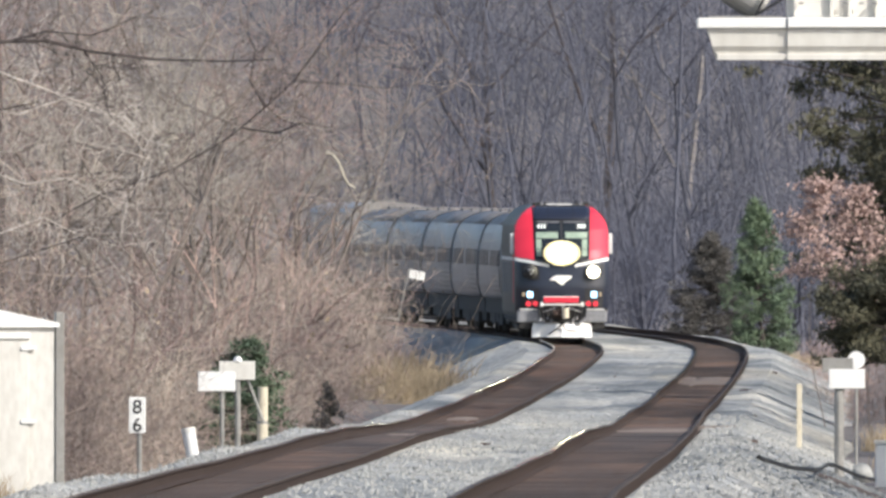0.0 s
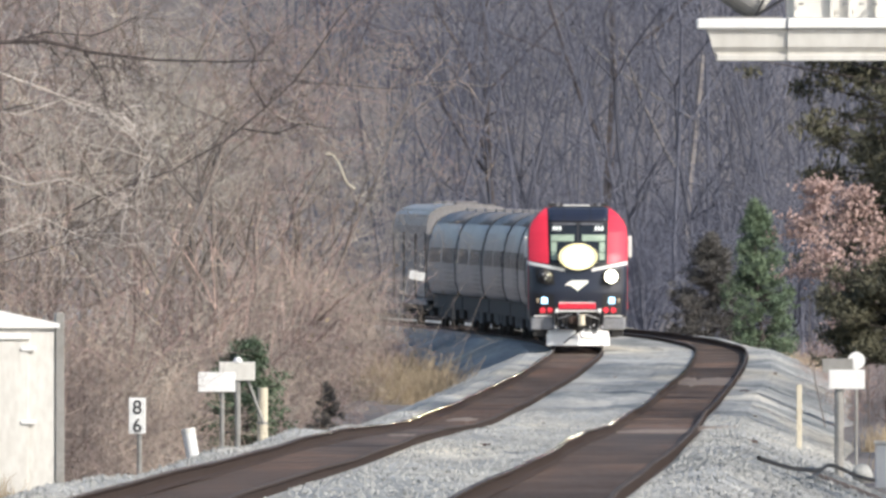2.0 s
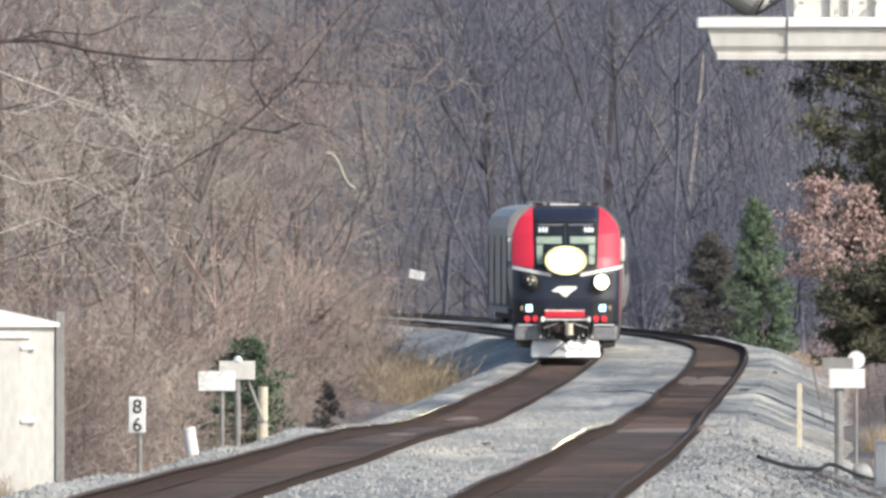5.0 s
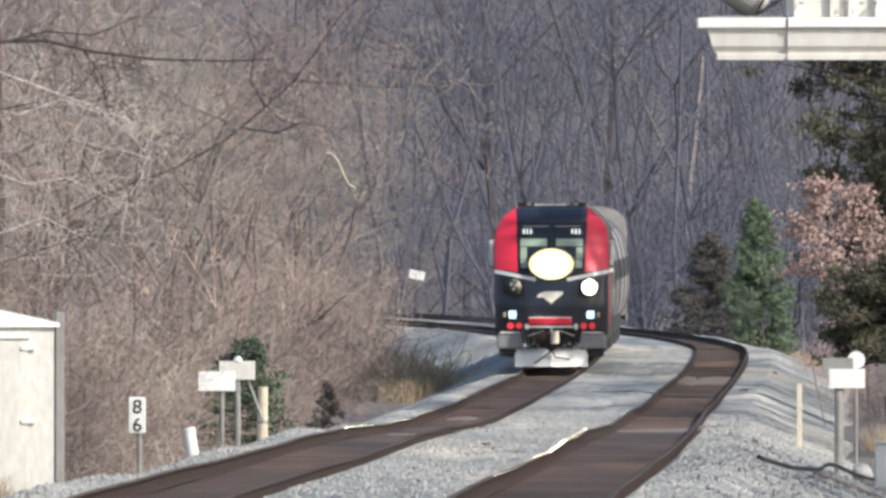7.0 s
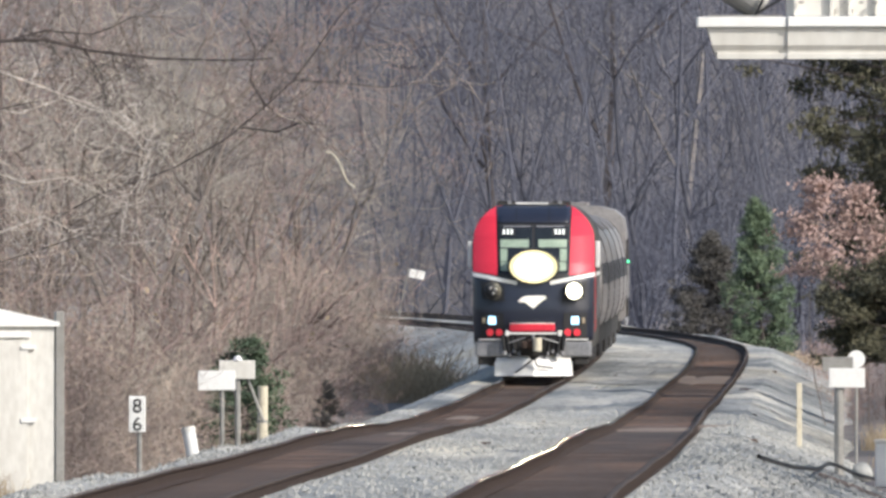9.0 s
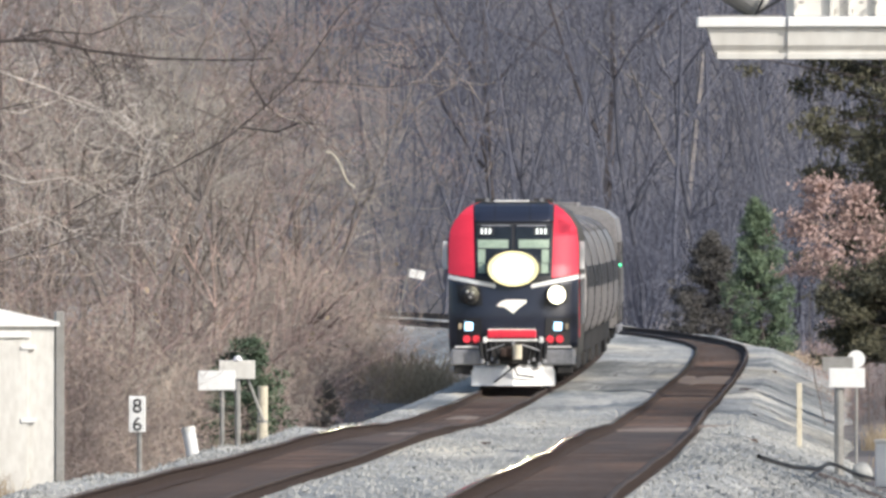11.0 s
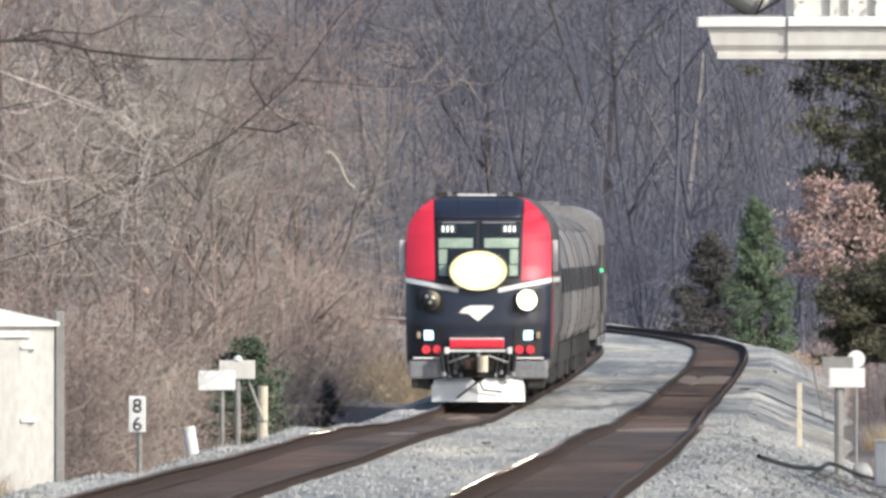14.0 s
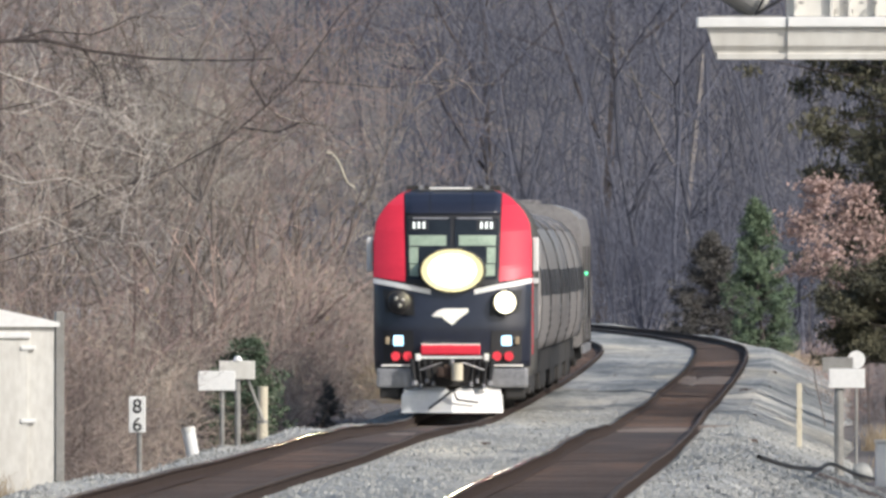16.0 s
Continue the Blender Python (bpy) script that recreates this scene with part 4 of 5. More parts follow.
def grass_clump(seed, width, height, name="grass_tuft", label="tuft of dry straw-coloured grass", count=320, group=""):
    r = np.random.default_rng(seed)
    segs = []
    for _ in range(count):
        a = np.array([r.normal(0, width / 2.6), r.normal(0, width / 2.6), -0.1])
        d = np.array([r.normal(0, 0.3), r.normal(0, 0.3), 1.0]) * height * r.uniform(0.4, 1.1)
        m = a + d * 0.6
        segs += [(a, m, 0.012, 0.009), (m, m + d * 0.4 + np.array([r.normal(0, 0.2), r.normal(0, 0.2), -0.15]) * height * 0.5, 0.009, 0.004)]
    return tagged(mesh_object(name, tubes(name, segs, 3), M_STRAW), label, "grass", group)


def put(thing, u, y, scale, turn, copy=True, height=None):
    x = float(line_x(y)) + u
    z = float(ground_z(u, y)) if height is None else height
    m = pose(x, y, z, rng.uniform(-4, 4), rng.uniform(-4, 4), turn)
    if copy:
        ob = copy_thing(thing, m)
    else:
        ob = thing
        ob.matrix_world = m
    ob.scale = (scale, scale, scale * rng.uniform(0.9, 1.12))
    return ob


def stand(kinds, places):
    """Sets plants of several kinds at places (u, y, size); each kind's first stands there itself."""
    used = set()
    for i, (u, y, size) in enumerate(places):
        k = i if i < len(kinds) else int(rng.integers(len(kinds)))
        put(kinds[k], u, y, size, rng.uniform(0, 360), copy=k in used)
        used.add(k)


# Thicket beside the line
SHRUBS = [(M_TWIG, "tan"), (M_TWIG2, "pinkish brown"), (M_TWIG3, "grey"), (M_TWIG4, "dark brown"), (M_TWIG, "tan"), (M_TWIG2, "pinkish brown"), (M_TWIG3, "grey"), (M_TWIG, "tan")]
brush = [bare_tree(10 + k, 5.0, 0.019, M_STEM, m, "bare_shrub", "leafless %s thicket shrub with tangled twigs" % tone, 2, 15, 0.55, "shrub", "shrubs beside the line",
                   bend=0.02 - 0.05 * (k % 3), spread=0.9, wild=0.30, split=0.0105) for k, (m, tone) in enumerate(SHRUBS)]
places = []
for y in np.arange(470, 1200, 8.8):
    for u0, size in ((-5.2, 0.62), (-7.4, 1.0)):
        places.append((u0 - (1.0 if y > 850 and u0 > -6 else 0.0) - abs(rng.normal(0, 0.8)), y + rng.uniform(-3, 3), size * rng.uniform(0.7, 1.25)))
stand(brush, places)
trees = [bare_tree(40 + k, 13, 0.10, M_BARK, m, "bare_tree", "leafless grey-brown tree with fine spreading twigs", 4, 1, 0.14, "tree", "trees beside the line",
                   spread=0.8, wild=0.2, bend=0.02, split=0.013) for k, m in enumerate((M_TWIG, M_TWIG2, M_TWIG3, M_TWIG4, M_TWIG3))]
places = [(-8.0 - (2.6 if y < 730 else 0.0) - abs(rng.normal(0, 2.4)), y + rng.uniform(-4, 4), rng.uniform(0.7, 1.15)) for y in np.arange(500, 1150, 10.0)]
stand(trees, places)
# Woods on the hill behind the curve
woods = [bare_tree(70 + k, 24, 0.10, M_FAR, M_FARTWIG, "woodland_tree", "tall leafless woodland tree tinted blue-grey for haze", 3, 1, 0.06, "tree", "trees of the far wood", kids=3, wild=0.16) for k in range(5)]
places = []
for y in np.arange(1235, 1520, 10.5):
    for k in range(7):
        x = y * rng.uniform(-0.0045, 0.0145)
        places.append((x - float(line_x(y)), y + rng.uniform(-5, 5), rng.uniform(0.6, 1.15)))
stand(woods, [p for p in places if p[0] > 7.6])
under = [bare_tree(90 + k, 5.5, 0.028, M_FARTWIG, M_FARTWIG, "woodland_brush", "leafless undergrowth of thin stems tinted blue-grey for haze", 2, 10, 0.5, "shrub", "undergrowth of the far wood", wild=0.2) for k in range(3)]
places = []
for y in np.arange(1190, 1460, 12.5):
    for k in range(5):
        x = y * rng.uniform(-0.003, 0.0145)
        places.append((x - float(line_x(y)), y + rng.uniform(-4, 4), rng.uniform(0.8, 1.7)))
stand(under, [p for p in places if p[0] > 8.2])

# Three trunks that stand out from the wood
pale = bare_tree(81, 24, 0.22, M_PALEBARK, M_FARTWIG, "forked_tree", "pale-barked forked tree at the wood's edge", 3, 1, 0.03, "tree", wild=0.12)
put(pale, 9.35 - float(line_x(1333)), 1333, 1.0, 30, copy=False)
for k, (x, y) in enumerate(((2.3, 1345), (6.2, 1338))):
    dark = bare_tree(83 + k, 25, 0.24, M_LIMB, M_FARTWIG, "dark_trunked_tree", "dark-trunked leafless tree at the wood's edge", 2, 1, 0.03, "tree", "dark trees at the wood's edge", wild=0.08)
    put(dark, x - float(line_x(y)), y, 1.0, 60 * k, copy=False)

# Evergreens across the line; pine rows beyond the view's edge are added for shade
pines = [conifer(120 + k, 17, 4.2, M_NEEDLE, "pine_tree", "dark green ragged pine beyond the view's edge, added for shade", 0.10, 12, (0.66, 0.13), "tree", "pines beside the line", 0.6) for k in range(3)]
places = []
for y in np.arange(286, 528, 7.5):
    places.append((13.2 + rng.uniform(-0.8, 0.8) - float(line_x(y)), y + rng.uniform(-2.5, 2.5), rng.uniform(0.52, 0.66)))
    if y < 500:
        places.append((16.4 + rng.uniform(-0.8, 0.8) - float(line_x(y)), y + 4 + rng.uniform(-2.5, 2.5), rng.uniform(0.56, 0.7)))
for y in list(np.arange(692, 745, 10.0)) + list(np.arange(812, 950, 12.0)):
    places.append((15.2 + rng.uniform(-0.4, 1.5) - float(line_x(y)), y, rng.uniform(1.1, 1.3)))
stand(pines, places)
ragged_reach = spline([(0, 1.6), (1.0, 2.6), (1.9, 3.2), (3.2, 3.9), (4.3, 3.0), (5.4, 3.1), (6.3, 3.6), (7.3, 4.2), (8.1, 3.2), (9.0, 2.6), (12.0, 0.8)])
ragged = pine(131, 11.5, ragged_reach, M_NEEDLE, "ragged_pine", "old ragged pine with open branches above the bank", 2.3, 0.34, 8, 6, 0.38, 62, (0.17, 0.026))
put(ragged, 11.5 - float(line_x(792)), 792, 1.0, 75, copy=False)
bushy_reach = spline([(0, 1.2), (1.0, 1.5), (2.2, 1.8), (3.4, 1.5), (4.4, 0.6)])
bushy = pine(133, 4.3, bushy_reach, M_NEEDLE, "bushy_pine", "low bushy dark pine on the bank", 1.9, 0.27, 7, 5, 0.32, 56, (0.15, 0.024), "", 0.09)
put(bushy, 10.1 - float(line_x(762)), 762, 1.0, 20, copy=False)
beech = conifer(140, 5.2, 1.05, M_DRYLEAF, "young_beech", "young beech holding dry pinkish leaves", 0.62, 90, (0.10, 0.03), "tree", "young beeches on the bank", 0.8, 0.0028)
put(beech, 8.8 - float(line_x(774)), 774, 1.08, 40, copy=False)
put(beech, 9.6 - float(line_x(765)), 765, 1.06, 160)
put(beech, 9.3 - float(line_x(770)), 770, 0.7, 250)
oak = leafy(141, 4.5, M_TWIG2, M_STRAW, "leaf_holding_shrub", "bare shrub holding a few tan leaves", 60, (0.09, 0.035), "shrub", "shrubs holding leaves", 6, 0.4)
put(oak, -6.6, 640, 1.0, 0, copy=False)
for u, y, size in ((-6.2, 700, 0.8), (-7.0, 790, 1.2), (-8.0, 930, 1.4)):
    put(oak, u, y, size, rng.uniform(0, 360))
# Trees whose dark limbs reach over the thicket
def overhang(x, y, boughs, seed, bark=M_LIMB, twig=M_TWIG4, label="leafless tree with dark limbs over the thicket"):
    r = np.random.default_rng(seed)
    base = float(ground_z(x - float(line_x(y)), y))
    t = tagged(empty("overhanging_tree", pose(x, y, base)), label, "tree", "trees that overhang the thicket")
    stem = [(np.array([0, 0, -0.4]), np.array([0.05, 0, 5.0]), 0.22, 0.18), (np.array([0.05, 0, 5.0]), np.array([0, 0, 11.0]), 0.18, 0.06)]
    fine = []
    for pts, r0, r1 in boughs:
        n = len(pts) - 1
        for i in range(n):
            a, b = (np.array([px - x, 0.3 * math.sin(px), pz - base]) for px, pz in pts[i:i + 2])
            ra, rb = r0 + (r1 - r0) * i / n, r0 + (r1 - r0) * (i + 1) / n
            stem.append((a, b, ra, rb))
            for _ in range(6):
                d = np.array([r.uniform(-0.4, 1.0), r.normal(0, 0.5), r.normal(0, 0.7)])
                grow(r, a + (b - a) * r.uniform(0, 1), d / np.linalg.norm(d), r.uniform(0.5, 1.1), 0.008, 1, stem, fine, bend=0.0, spread=0.6, wild=0.25)
    mesh_object("trunk", tubes("trunk", stem, 6), bark, t)
    mesh_object("crown", tubes("crown", fine, 3), twig, t)


overhang(-9.0, 520, (([(-9.0, 6.3), (-6.8, 6.60), (-6.1, 6.62), (-5.4, 6.45), (-4.4, 6.33), (-3.3, 6.30), (-2.6, 6.33)], 0.042, 0.009),
                     ([(-6.7, 6.60), (-6.1, 6.76), (-5.4, 6.70), (-5.1, 6.80), (-4.7, 7.0)], 0.018, 0.009),
                     ([(-5.5, 6.45), (-5.25, 6.1), (-5.15, 5.6)], 0.014, 0.008),
                     ([(-9.0, 5.2), (-6.8, 5.55), (-6.2, 5.68)], 0.03, 0.009),
                     ([(-9.0, 2.9), (-6.8, 3.2), (-5.4, 3.65)], 0.022, 0.009)), 171)
overhang(-8.6, 650, (([(-8.6, 3.2), (-6.6, 4.3), (-5.2, 4.8), (-4.2, 5.34), (-3.4, 6.0), (-2.86, 6.5), (-2.0, 6.44), (-1.1, 6.36), (-0.1, 6.5)], 0.022, 0.007),
                     ([(-2.86, 6.5), (-2.43, 7.08), (-2.1, 7.56), (-1.78, 7.95), (-1.2, 8.3)], 0.020, 0.008),
                     ([(-3.9, 5.6), (-3.2, 5.5), (-2.7, 5.7), (-2.2, 5.6)], 0.022, 0.010),
                     ([(-3.4, 6.0), (-3.7, 6.5), (-3.6, 7.1), (-3.9, 7.7)], 0.022, 0.010)), 172)
overhang(-9.4, 560, (([(-9.4, 6.0), (-7.9, 6.55), (-7.2, 6.25), (-6.4, 5.95), (-5.7, 5.7), (-5.1, 5.2), (-4.8, 4.8)], 0.03, 0.006),
                     ([(-9.4, 5.2), (-7.8, 5.75), (-7.0, 5.6), (-6.3, 5.85), (-5.6, 5.6), (-5.0, 5.65)], 0.026, 0.006),
                     ([(-9.4, 4.0), (-7.6, 4.7), (-6.9, 4.45), (-6.2, 4.55), (-5.5, 4.2), (-5.0, 4.3)], 0.024, 0.006),
                     ([(-9.4, 3.0), (-7.4, 3.6), (-6.6, 3.9), (-6.0, 3.6), (-5.3, 3.4)], 0.022, 0.006)), 173, M_PALETWIG, M_PALETWIG,
         "pale-twigged leafless tree arching over the thicket")
cedar_reach = spline([(0, 1.2), (1.0, 1.45), (2.2, 1.25), (3.2, 0.75), (4.3, 0.2)])
cedar = pine(150, 4.2, cedar_reach, M_BRONZE, "red_cedar", "bronzed brown-green cedar beside the line", 0.2, 0.2, 7, 4, 0.26, 32, (0.13, 0.022), "", 0.08)
put(cedar, 9.15 - float(line_x(1172)), 1172, 1.0, 0, copy=False)
young_reach = spline([(0, 1.15), (1.2, 1.25), (2.6, 1.05), (3.8, 0.6), (4.9, 0.12)])
young = pine(151, 4.8, young_reach, M_GREEN, "young_pine", "bright green young pine beside the line", 0.2, 0.22, 7, 4, 0.24, 32, (0.14, 0.022), "", 0.08)
put(young, 11.1 - float(line_x(1165)), 1165, 1.0, 60, copy=False)
small_reach = spline([(0, 0.32), (0.5, 0.36), (1.0, 0.2), (1.3, 0.06)])
small = pine(152, 1.25, small_reach, M_BRONZE, "cedar_seedling", "small dark cedar seedling by the ballast", 0.1, 0.12, 5, 3, 0.10, 26, (0.07, 0.014), "", 0.025)
put(small, -3.75, 745, 0.9, 0, copy=False)
holly_reach = spline([(0, 0.6), (0.8, 0.85), (1.6, 0.6), (2.3, 0.15)])
holly = pine(153, 2.2, holly_reach, M_GREEN, "evergreen_shrub", "green bushy evergreen shrub behind the signs", 0.15, 0.16, 6, 3, 0.18, 34, (0.09, 0.022), "", 0.04)
put(holly, -3.9, 640, 1.0, 0, copy=False)
tuft = grass_clump(160, 1.1, 1.0, group="grass tufts")
put(tuft, -3.7, 920, 1.0, 0, copy=False)
for u, y, size in ((-3.95, 932, 1.45), (-4.35, 938, 1.3), (-3.6, 928, 0.9), (-4.6, 925, 1.2), (-3.9, 908, 0.8), (-3.6, 715, 0.5), (-3.7, 690, 0.5), (-4.15, 436, 0.5), (-4.45, 434, 0.6), (-4.8, 437, 0.6), (6.9, 1040, 0.6), (7.3, 1060, 0.7), (7.1, 1080, 0.8)):
    put(tuft, u, y, size, rng.uniform(0, 360))
for u, y, size in ((6.6, 1030, 0.26), (7.0, 1010, 0.3), (7.5, 980, 0.36), (6.9, 950, 0.26), (7.8, 920, 0.36), (7.2, 880, 0.28), (8.6, 1010, 0.5), (7.4, 1045, 0.3), (8.2, 1060, 0.4), (7.9, 1000, 0.35), (8.6, 960, 0.4), (8.4, 1085, 0.45), (9.0, 900, 0.4), (8.8, 840, 0.4), (8.2, 790, 0.3)):
    put(brush[1], u, y, size, rng.uniform(0, 360))
for u, y, size in ((8.9, 470, 0.5), (9.3, 500, 0.6), (8.7, 530, 0.5), (9.5, 545, 0.7), (9.0, 600, 0.6), (8.8, 650, 0.7), (9.6, 690, 0.8), (8.6, 720, 0.6)):
    put(tuft, u, y, size, rng.uniform(0, 360))
    put(brush[int(rng.integers(4))], u + 0.7, y + 5, size * 0.5, rng.uniform(0, 360))


# ---- things beside the line ----
def post_sign(name, label, y, x, z0, z1, w, post_x, ground, post=0.03, face=M_WHITE, lean=0.0, group="", cat="sign", wooden=False):
    """A plate on a post: plate centred at x, from z0 to z1, on a post that reaches the ground."""
    s = tagged(empty(name, pose(post_x, y, ground)), label, cat, group)
    part("post", rod((lean, post + 0.004, -0.2), (0, post + 0.004, z1 - ground - 0.03), post, post, 10), M_POST, s)
    part("plate", box(x - post_x - w / 2, x - post_x + w / 2, -0.03, 0.0, z0 - ground, z1 - ground, 0.012), face, s)
    return s


def ballast_at(x, y):
    u = x - float(line_x(y))
    return max(float(ballast_z(u, y)), float(ground_z(u, y)))


# signal cabinet
cab = tagged(empty("signal_cabinet", pose(-5.08, 444, 0.0, 0, 0, 9)), "white-painted steel signal cabinet with a pitched lid", "equipment cabinet")
part("body", box(-1.75, 0, 0, 1.2, 0.02, 2.50, 0.012), M_CREAM, cab)
bm = bmesh.new()
lid = [(-1.82, 2.48), (0.05, 2.48), (0.05, 2.54), (-0.875, 2.74), (-1.82, 2.54)]
f = bm.faces.new([bm.verts.new((x, -0.06, z)) for x, z in lid])
ext = bmesh.ops.extrude_face_region(bm, geom=[f])
bmesh.ops.translate(bm, vec=(0, 1.32, 0), verts=[v for v in ext["geom"] if isinstance(v, bmesh.types.BMVert)])
part("lid", bm, M_WHITE, cab, "white pitched lid")
part("door_header", box(-1.5, -0.33, -0.05, 0.0, 2.33, 2.41, 0.01), M_WHITE, cab)
door = part("door", box(-1.45, -0.36, -0.035, 0.0, 0.16, 2.30, 0.01), M_CREAM, cab, "flat white door")
for z in (0.30, 1.22, 2.18):
    part("hinge", box(-0.46, -0.26, -0.06, -0.02, z, z + 0.05, 0.008), M_WHITE, door)
part("corner_post", box(0.004, 0.12, -0.03, 0.14, 0.0, 2.68, 0.012), M_POST, cab, "grey corner post")

# distance board with its number
mile = post_sign("distance_board", "white distance board with a black 86 on a grey post", 469, -4.23, 0.93, 1.43, 0.23, -4.20, ballast_at(-4.2, 469), 0.035)
for ch, z in (("8", 1.205), ("6", 0.955)):
    cu = bpy.data.curves.new("digit", "FONT")
    cu.body, cu.size, cu.extrude, cu.align_x, cu.offset = ch, 0.27, 0.004, "CENTER", 0.002
    dg = new("digit", cu)
    cu.materials.append(M_INK)
    dg.parent = mile
    dg.matrix_basis = Matrix.Translation((-0.03, -0.036, z - mile.matrix_basis.translation.z)) @ pose(0, 0, 0, 90, 0, 0)

# leaning marker stub
g = ballast_at(-3.82, 522)
stub = tagged(empty("marker_stub", pose(-3.79, 522, g - 0.1, 0, -10, 0)), "short leaning white plastic marker post", "marker post")
part("tube", rod((0, 0, 0), (0, 0, 0.66 - g + 0.05), 0.10, 0.10, 16), M_WHITE, stub)
part("cap", rod((0, 0, 0.66 - g + 0.05), (0, 0, 0.66 - g + 0.12), 0.115, 0.10, 16), M_CREAM, stub)

post_sign("board_on_post", "blank white board on a thin grey post", 571, -3.81, 0.97, 1.30, 0.63, -3.72, ballast_at(-3.72, 571), 0.04)
bk = post_sign("backed_board", "weathered pale board on a braced post with a white cap", 583, -3.54, 1.10, 1.42, 0.62, -3.53, ballast_at(-3.53, 583), 0.05, M_CREAM)
h = bk.matrix_basis.translation.z
part("cap", rod((0, 0.03, 1.42 - h), (0, 0.03, 1.50 - h), 0.09, 0.05, 14), M_WHITE, bk, "white rounded cap")
part("brace", rod((0.1, 0.05, 1.30 - h), (0.45, 0.1, 0.35 - h), 0.025, 0.025, 8), M_POST, bk)
g = ballast_at(-3.2, 600)
pole = tagged(empty("wooden_stump_post", pose(-3.2, 600, g)), "pale weathered wooden post beside the ballast", "post")
part("shaft", rod((0, 0, -0.3), (0.01, 0, 0.89 - g), 0.10, 0.09, 14), M_WOOD, pole)
part("band", rod((0, 0, 0.24 - g), (0, 0, 0.29 - g), 0.105, 0.105, 14), M_POST, pole)

g = ballast_at(6.0, 571)
stake = tagged(empty("wooden_stake", pose(6.0, 571, g)), "slim pale wooden stake in the ballast shoulder", "stake")
part("shaft", box(-0.045, 0.045, -0.03, 0.03, -0.2, 1.09 - g, 0.01), M_WOOD, stake)
part("clip", box(-0.07, -0.03, -0.04, 0.04, 0.5 - g, 0.62 - g, 0.008), M_POST, stake)
post_sign("board_on_post", "blank white board on a stout grey wooden post", 522, 6.22, 1.27, 1.57, 0.55, 6.10, ballast_at(6.1, 522), 0.075)
rd = post_sign("backed_board", "grey weathered board behind a white one", 548, 6.38, 1.40, 1.63, 0.50, 6.42, ballast_at(6.42, 548), 0.03, M_POST)
g = ballast_at(6.78, 556)
disc = tagged(empty("round_sign", pose(6.78, 556, g)), "small round white sign seen from behind on a thin post", "sign")
part("plate", rod((0, -0.01, 1.56 - g), (0, 0.01, 1.56 - g), 0.145, 0.145, 20), M_WHITE, disc)
part("post", rod((0, 0.03, -0.2), (0, 0.03, 1.70 - g), 0.022, 0.022, 8), M_POST, disc)
far = post_sign("tilted_board", "small tilted white board on a thin post beside the curve", 1100, -1.50, 1.92, 2.20, 0.50, -1.80, float(ground_z(-5.1, 1100)), 0.03)
far.rotation_euler = (0, radians(12), 0)

# boulder, small white box and a black hose on the right-hand bank
r = np.random.default_rng(9)
bm = bmesh.new()
bmesh.ops.create_icosphere(bm, subdivisions=3, radius=0.17)
for v in bm.verts:
    v.co *= 1 + 0.16 * noise.noise(v.co * 7)
rock = part("boulder", bm, M_STONE, None, "", True)
rock.location = (6.62, 535, ballast_at(6.62, 535) + 0.08)
tagged(rock, "pale rounded boulder on the bank", "rock")
g = ballast_at(6.3, 486)
bx = tagged(empty("junction_box", pose(6.32, 486, g)), "white trackside junction box half in weeds", "equipment box")
part("case", box(-0.12, 0.25, -0.1, 0.15, 0.0, 0.62, 0.02), M_WHITE, bx)
part("lid", box(-0.14, 0.27, -0.12, 0.17, 0.62, 0.68, 0.02), M_CREAM, bx)
hose = bpy.data.curves.new("drain_hose", "CURVE")
hose.dimensions = "3D"
hose.bevel_depth, hose.bevel_resolution = 0.028, 3
sp = hose.splines.new("NURBS")
pts = [(3.8, 408), (4.1, 418), (4.35, 424), (4.6, 436), (5.0, 448), (5.3, 470), (5.6, 482), (6.0, 502), (6.4, 512), (7.0, 524)]
sp.points.add(len(pts) - 1)
for p, (x, y) in zip(sp.points, pts):
    p.co = (x, y, ballast_at(x, y) + 0.05, 1)
sp.use_endpoint_u = True
hs = new("drain_hose", hose)
hose.materials.append(M_BLACK)
tagged(hs, "black drain hose lying along the ballast foot", "hose")

# ---- station canopy corner ----
stn = tagged(empty("station_building", pose(0, 150, 0)), "white-painted station eave with a moulded gutter", "building")
Z = 4.67
part("wall", box(2.9, 12, 0.4, 30, 0.2, 5.2, 0.02), M_CREAM, stn)


def moulding(x0, x1, out, skew):
    """A crown moulding: ledge, swelling fascia and lip, swept from x0 to x1 with a mitred near end."""
    prof = [(0.05, 0.0), (0.0, 0.0), (0.0, 0.024), (0.012, 0.026), (0.010, 0.036), (-0.008, 0.06), (-0.016, 0.125), (-0.018, 0.138)]
    bm = bmesh.new()
    rings = []
    for x, k in ((x0, skew), (x1, 0)):
        rings.append([bm.verts.new((x - k * (0.9 if z > 0.03 else 0.15) * max(0.0, z + 0.02) * 2.0, d - out, Z + z)) for d, z in prof + [(0.5, 0.138), (0.5, 0.0)]])
    a, b = rings
    n = len(a)
    for i in range(n):
        bm.faces.new((a[i], a[(i + 1) % n], b[(i + 1) % n], b[i]))
    bm.faces.new(a)
    bm.faces.new(b)
    return bm


part("fascia", moulding(1.215, 1.522, 0.0, 0.16), M_CREAM, stn, "cream moulded fascia")
part("fascia", moulding(1.524, 4.2, 0.012, 0.0), M_CREAM, stn, "cream moulded fascia")
part("gutter_lip", box(1.125, 1.523, -0.04, 0.5, Z + 0.14, Z + 0.186, 0.006), M_WHITE, stn, "bright white gutter lip")
part("gutter_lip", box(1.525, 4.2, -0.052, 0.5, Z + 0.142, Z + 0.188, 0.006), M_WHITE, stn, "bright white gutter lip")
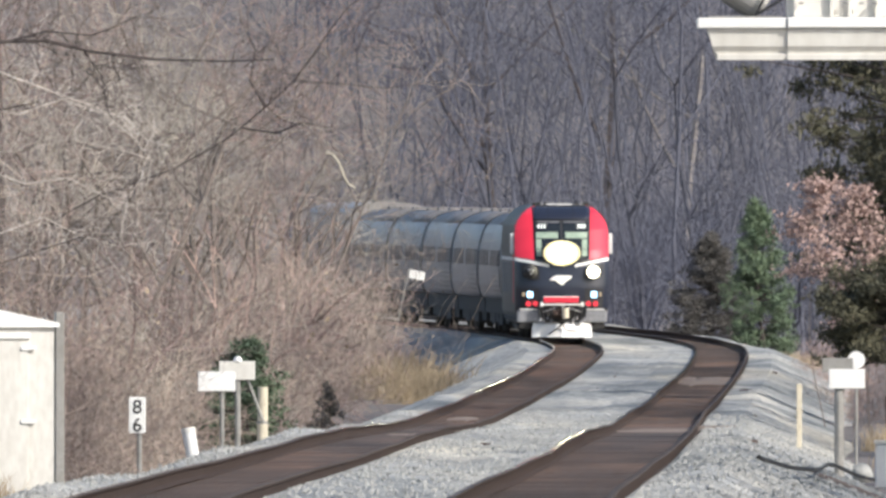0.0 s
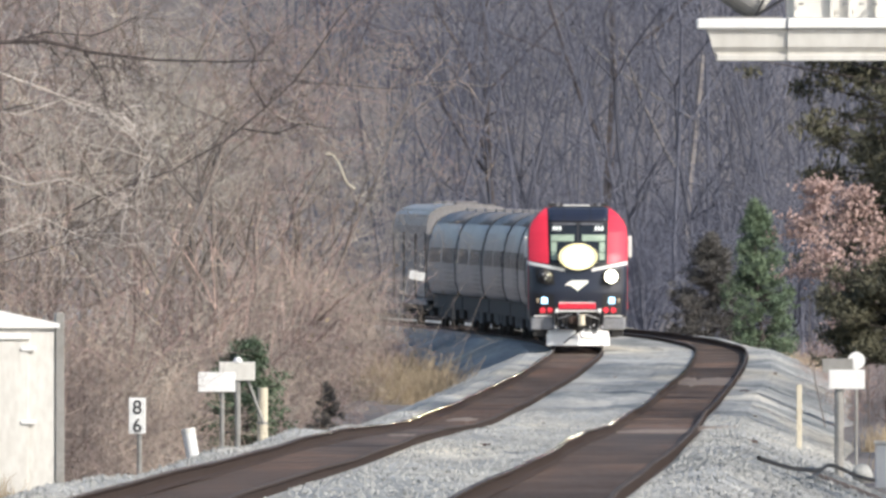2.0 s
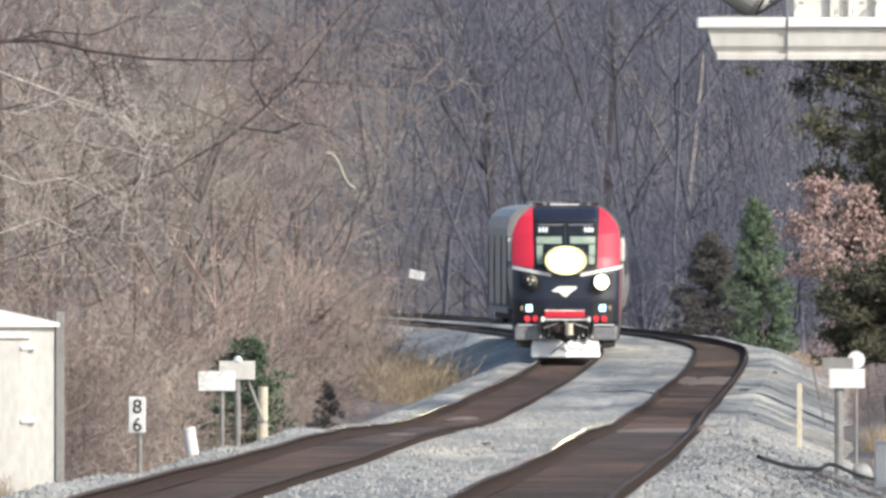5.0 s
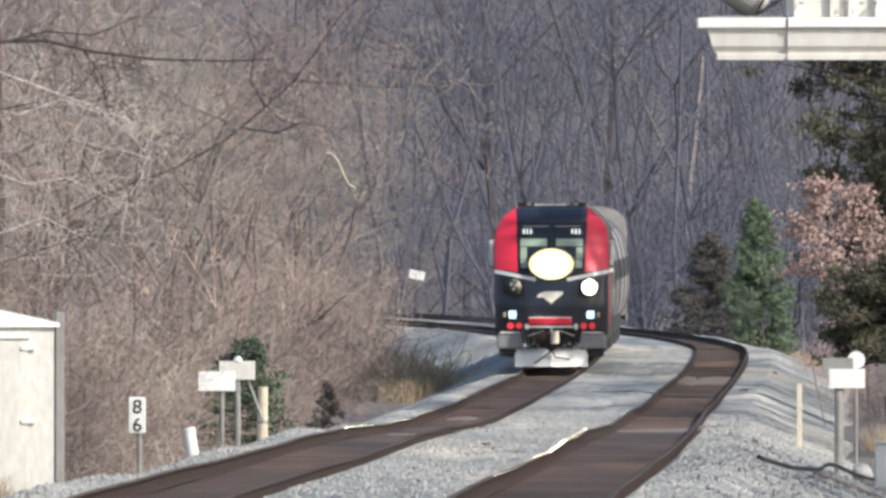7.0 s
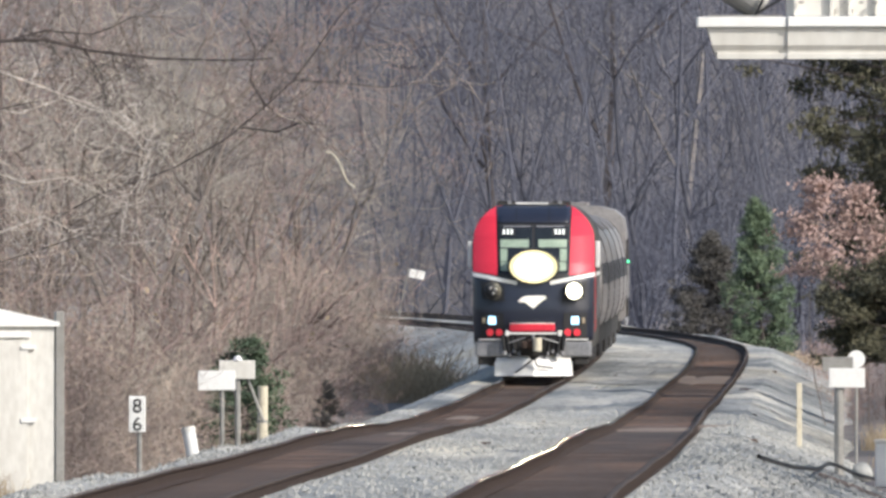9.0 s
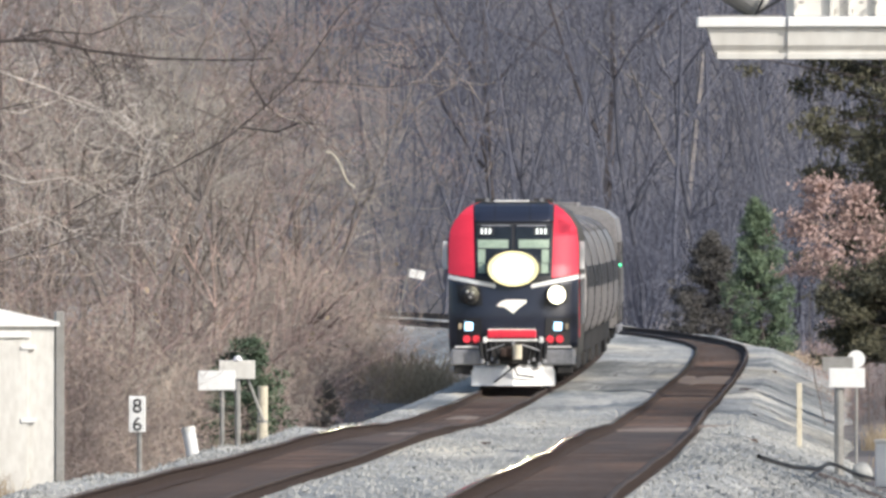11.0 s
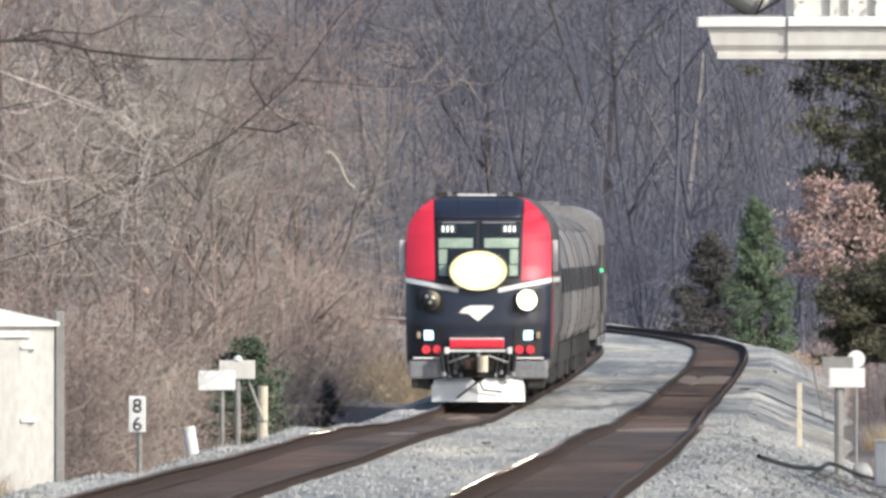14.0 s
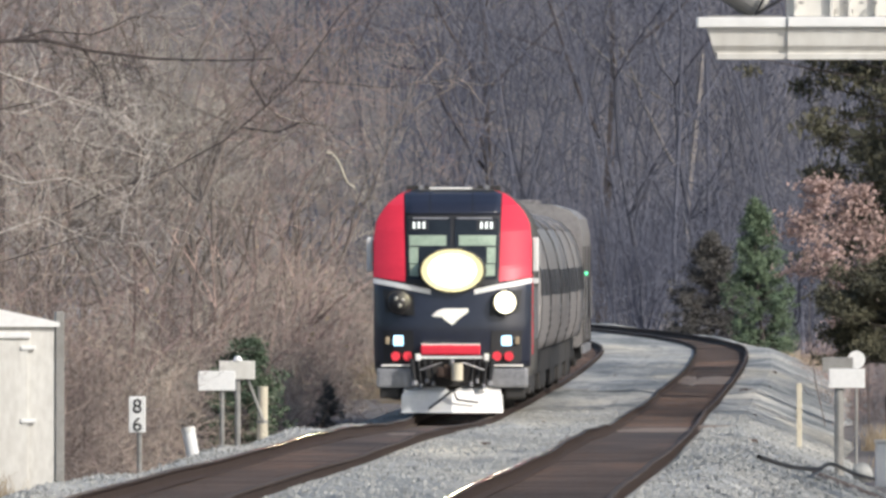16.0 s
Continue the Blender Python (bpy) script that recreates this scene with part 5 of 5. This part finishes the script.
part("gable_board", box(1.52, 4.2, 0.05, 0.12, Z + 0.19, Z + 0.9, 0.004), M_CREAM, stn, "white gable boarding")
for x in (1.56, 1.72, 1.80, 1.92):
    part("batten", box(x - 0.008, x + 0.008, 0.02, 0.048, Z + 0.19, Z + 0.9, 0.002), M_CREAM, stn)
for x in (1.575, 1.77, 1.84, 1.90):
    part("bracket", box(x, x + 0.022, 0.0, 0.02, Z + 0.245, Z + 0.256, 0.003), M_POST, stn)
part("flashing", box(1.17, 1.5, -0.02, 0.3, Z + 0.187, Z + 0.194, 0.002), M_POST, stn)
part("downpipe_elbow", rod((1.25, 0.15, Z + 0.34), (1.42, 0.15, Z + 0.225), 0.075, 0.075, 20), M_POST, stn, "grey round pipe")
part("stay", rod((1.37, 0.05, Z + 0.19), (1.60, 0.05, Z + 0.33), 0.006, 0.006, 8), M_BLACK, stn)
part("stay", rod((1.38, 0.05, Z + 0.19), (1.45, 0.05, Z + 0.33), 0.006, 0.006, 8), M_BLACK, stn)
part("roof", box(1.6, 12.5, 0.2, 30.5, Z + 0.9, Z + 1.0, 0.01), M_ROOF, stn)


# a bent sapling with a pale broken tip, and a leaning marker on the bank
def bough(name, pts, r0, r1, mat, parent):
    segs = []
    n = len(pts) - 1
    for i in range(n):
        segs.append((np.array(pts[i], float), np.array(pts[i + 1], float), r0 + (r1 - r0) * i / n, r0 + (r1 - r0) * (i + 1) / n))
    return mesh_object(name, tubes(name, segs, 7), mat, parent)


sap = tagged(empty("broken_sapling", pose(-3.9, 750, float(ground_z(-5.0, 750)))), "thin bent sapling with a pale broken tip", "tree")
bough("trunk", [(0, 0, -0.2), (0.1, 0, 2.0), (0.35, 0, 4.3), (0.8, 0, 5.8), (1.30, 0, 6.42)], 0.016, 0.012, M_TWIG2, sap)
bough("tip", [(1.30, 0, 6.42), (1.46, 0, 6.40), (1.62, 0, 6.18), (1.71, 0, 5.92), (1.80, 0, 5.74), (1.96, 0, 5.64)], 0.018, 0.022, M_WOOD, sap)
g = ballast_at(7.0, 545)
stick = tagged(empty("leaning_marker", pose(6.95, 545, g, 0, 22, 0)), "thin leaning marker stick with a white end", "marker post")
part("stick", rod((0, 0, -0.15), (0, 0, 1.30 - g), 0.02, 0.02, 8), M_POST, stick)
part("end", rod((0, 0, 1.12 - g), (0, 0, 1.36 - g), 0.05, 0.05, 10), M_WHITE, stick)


motions()
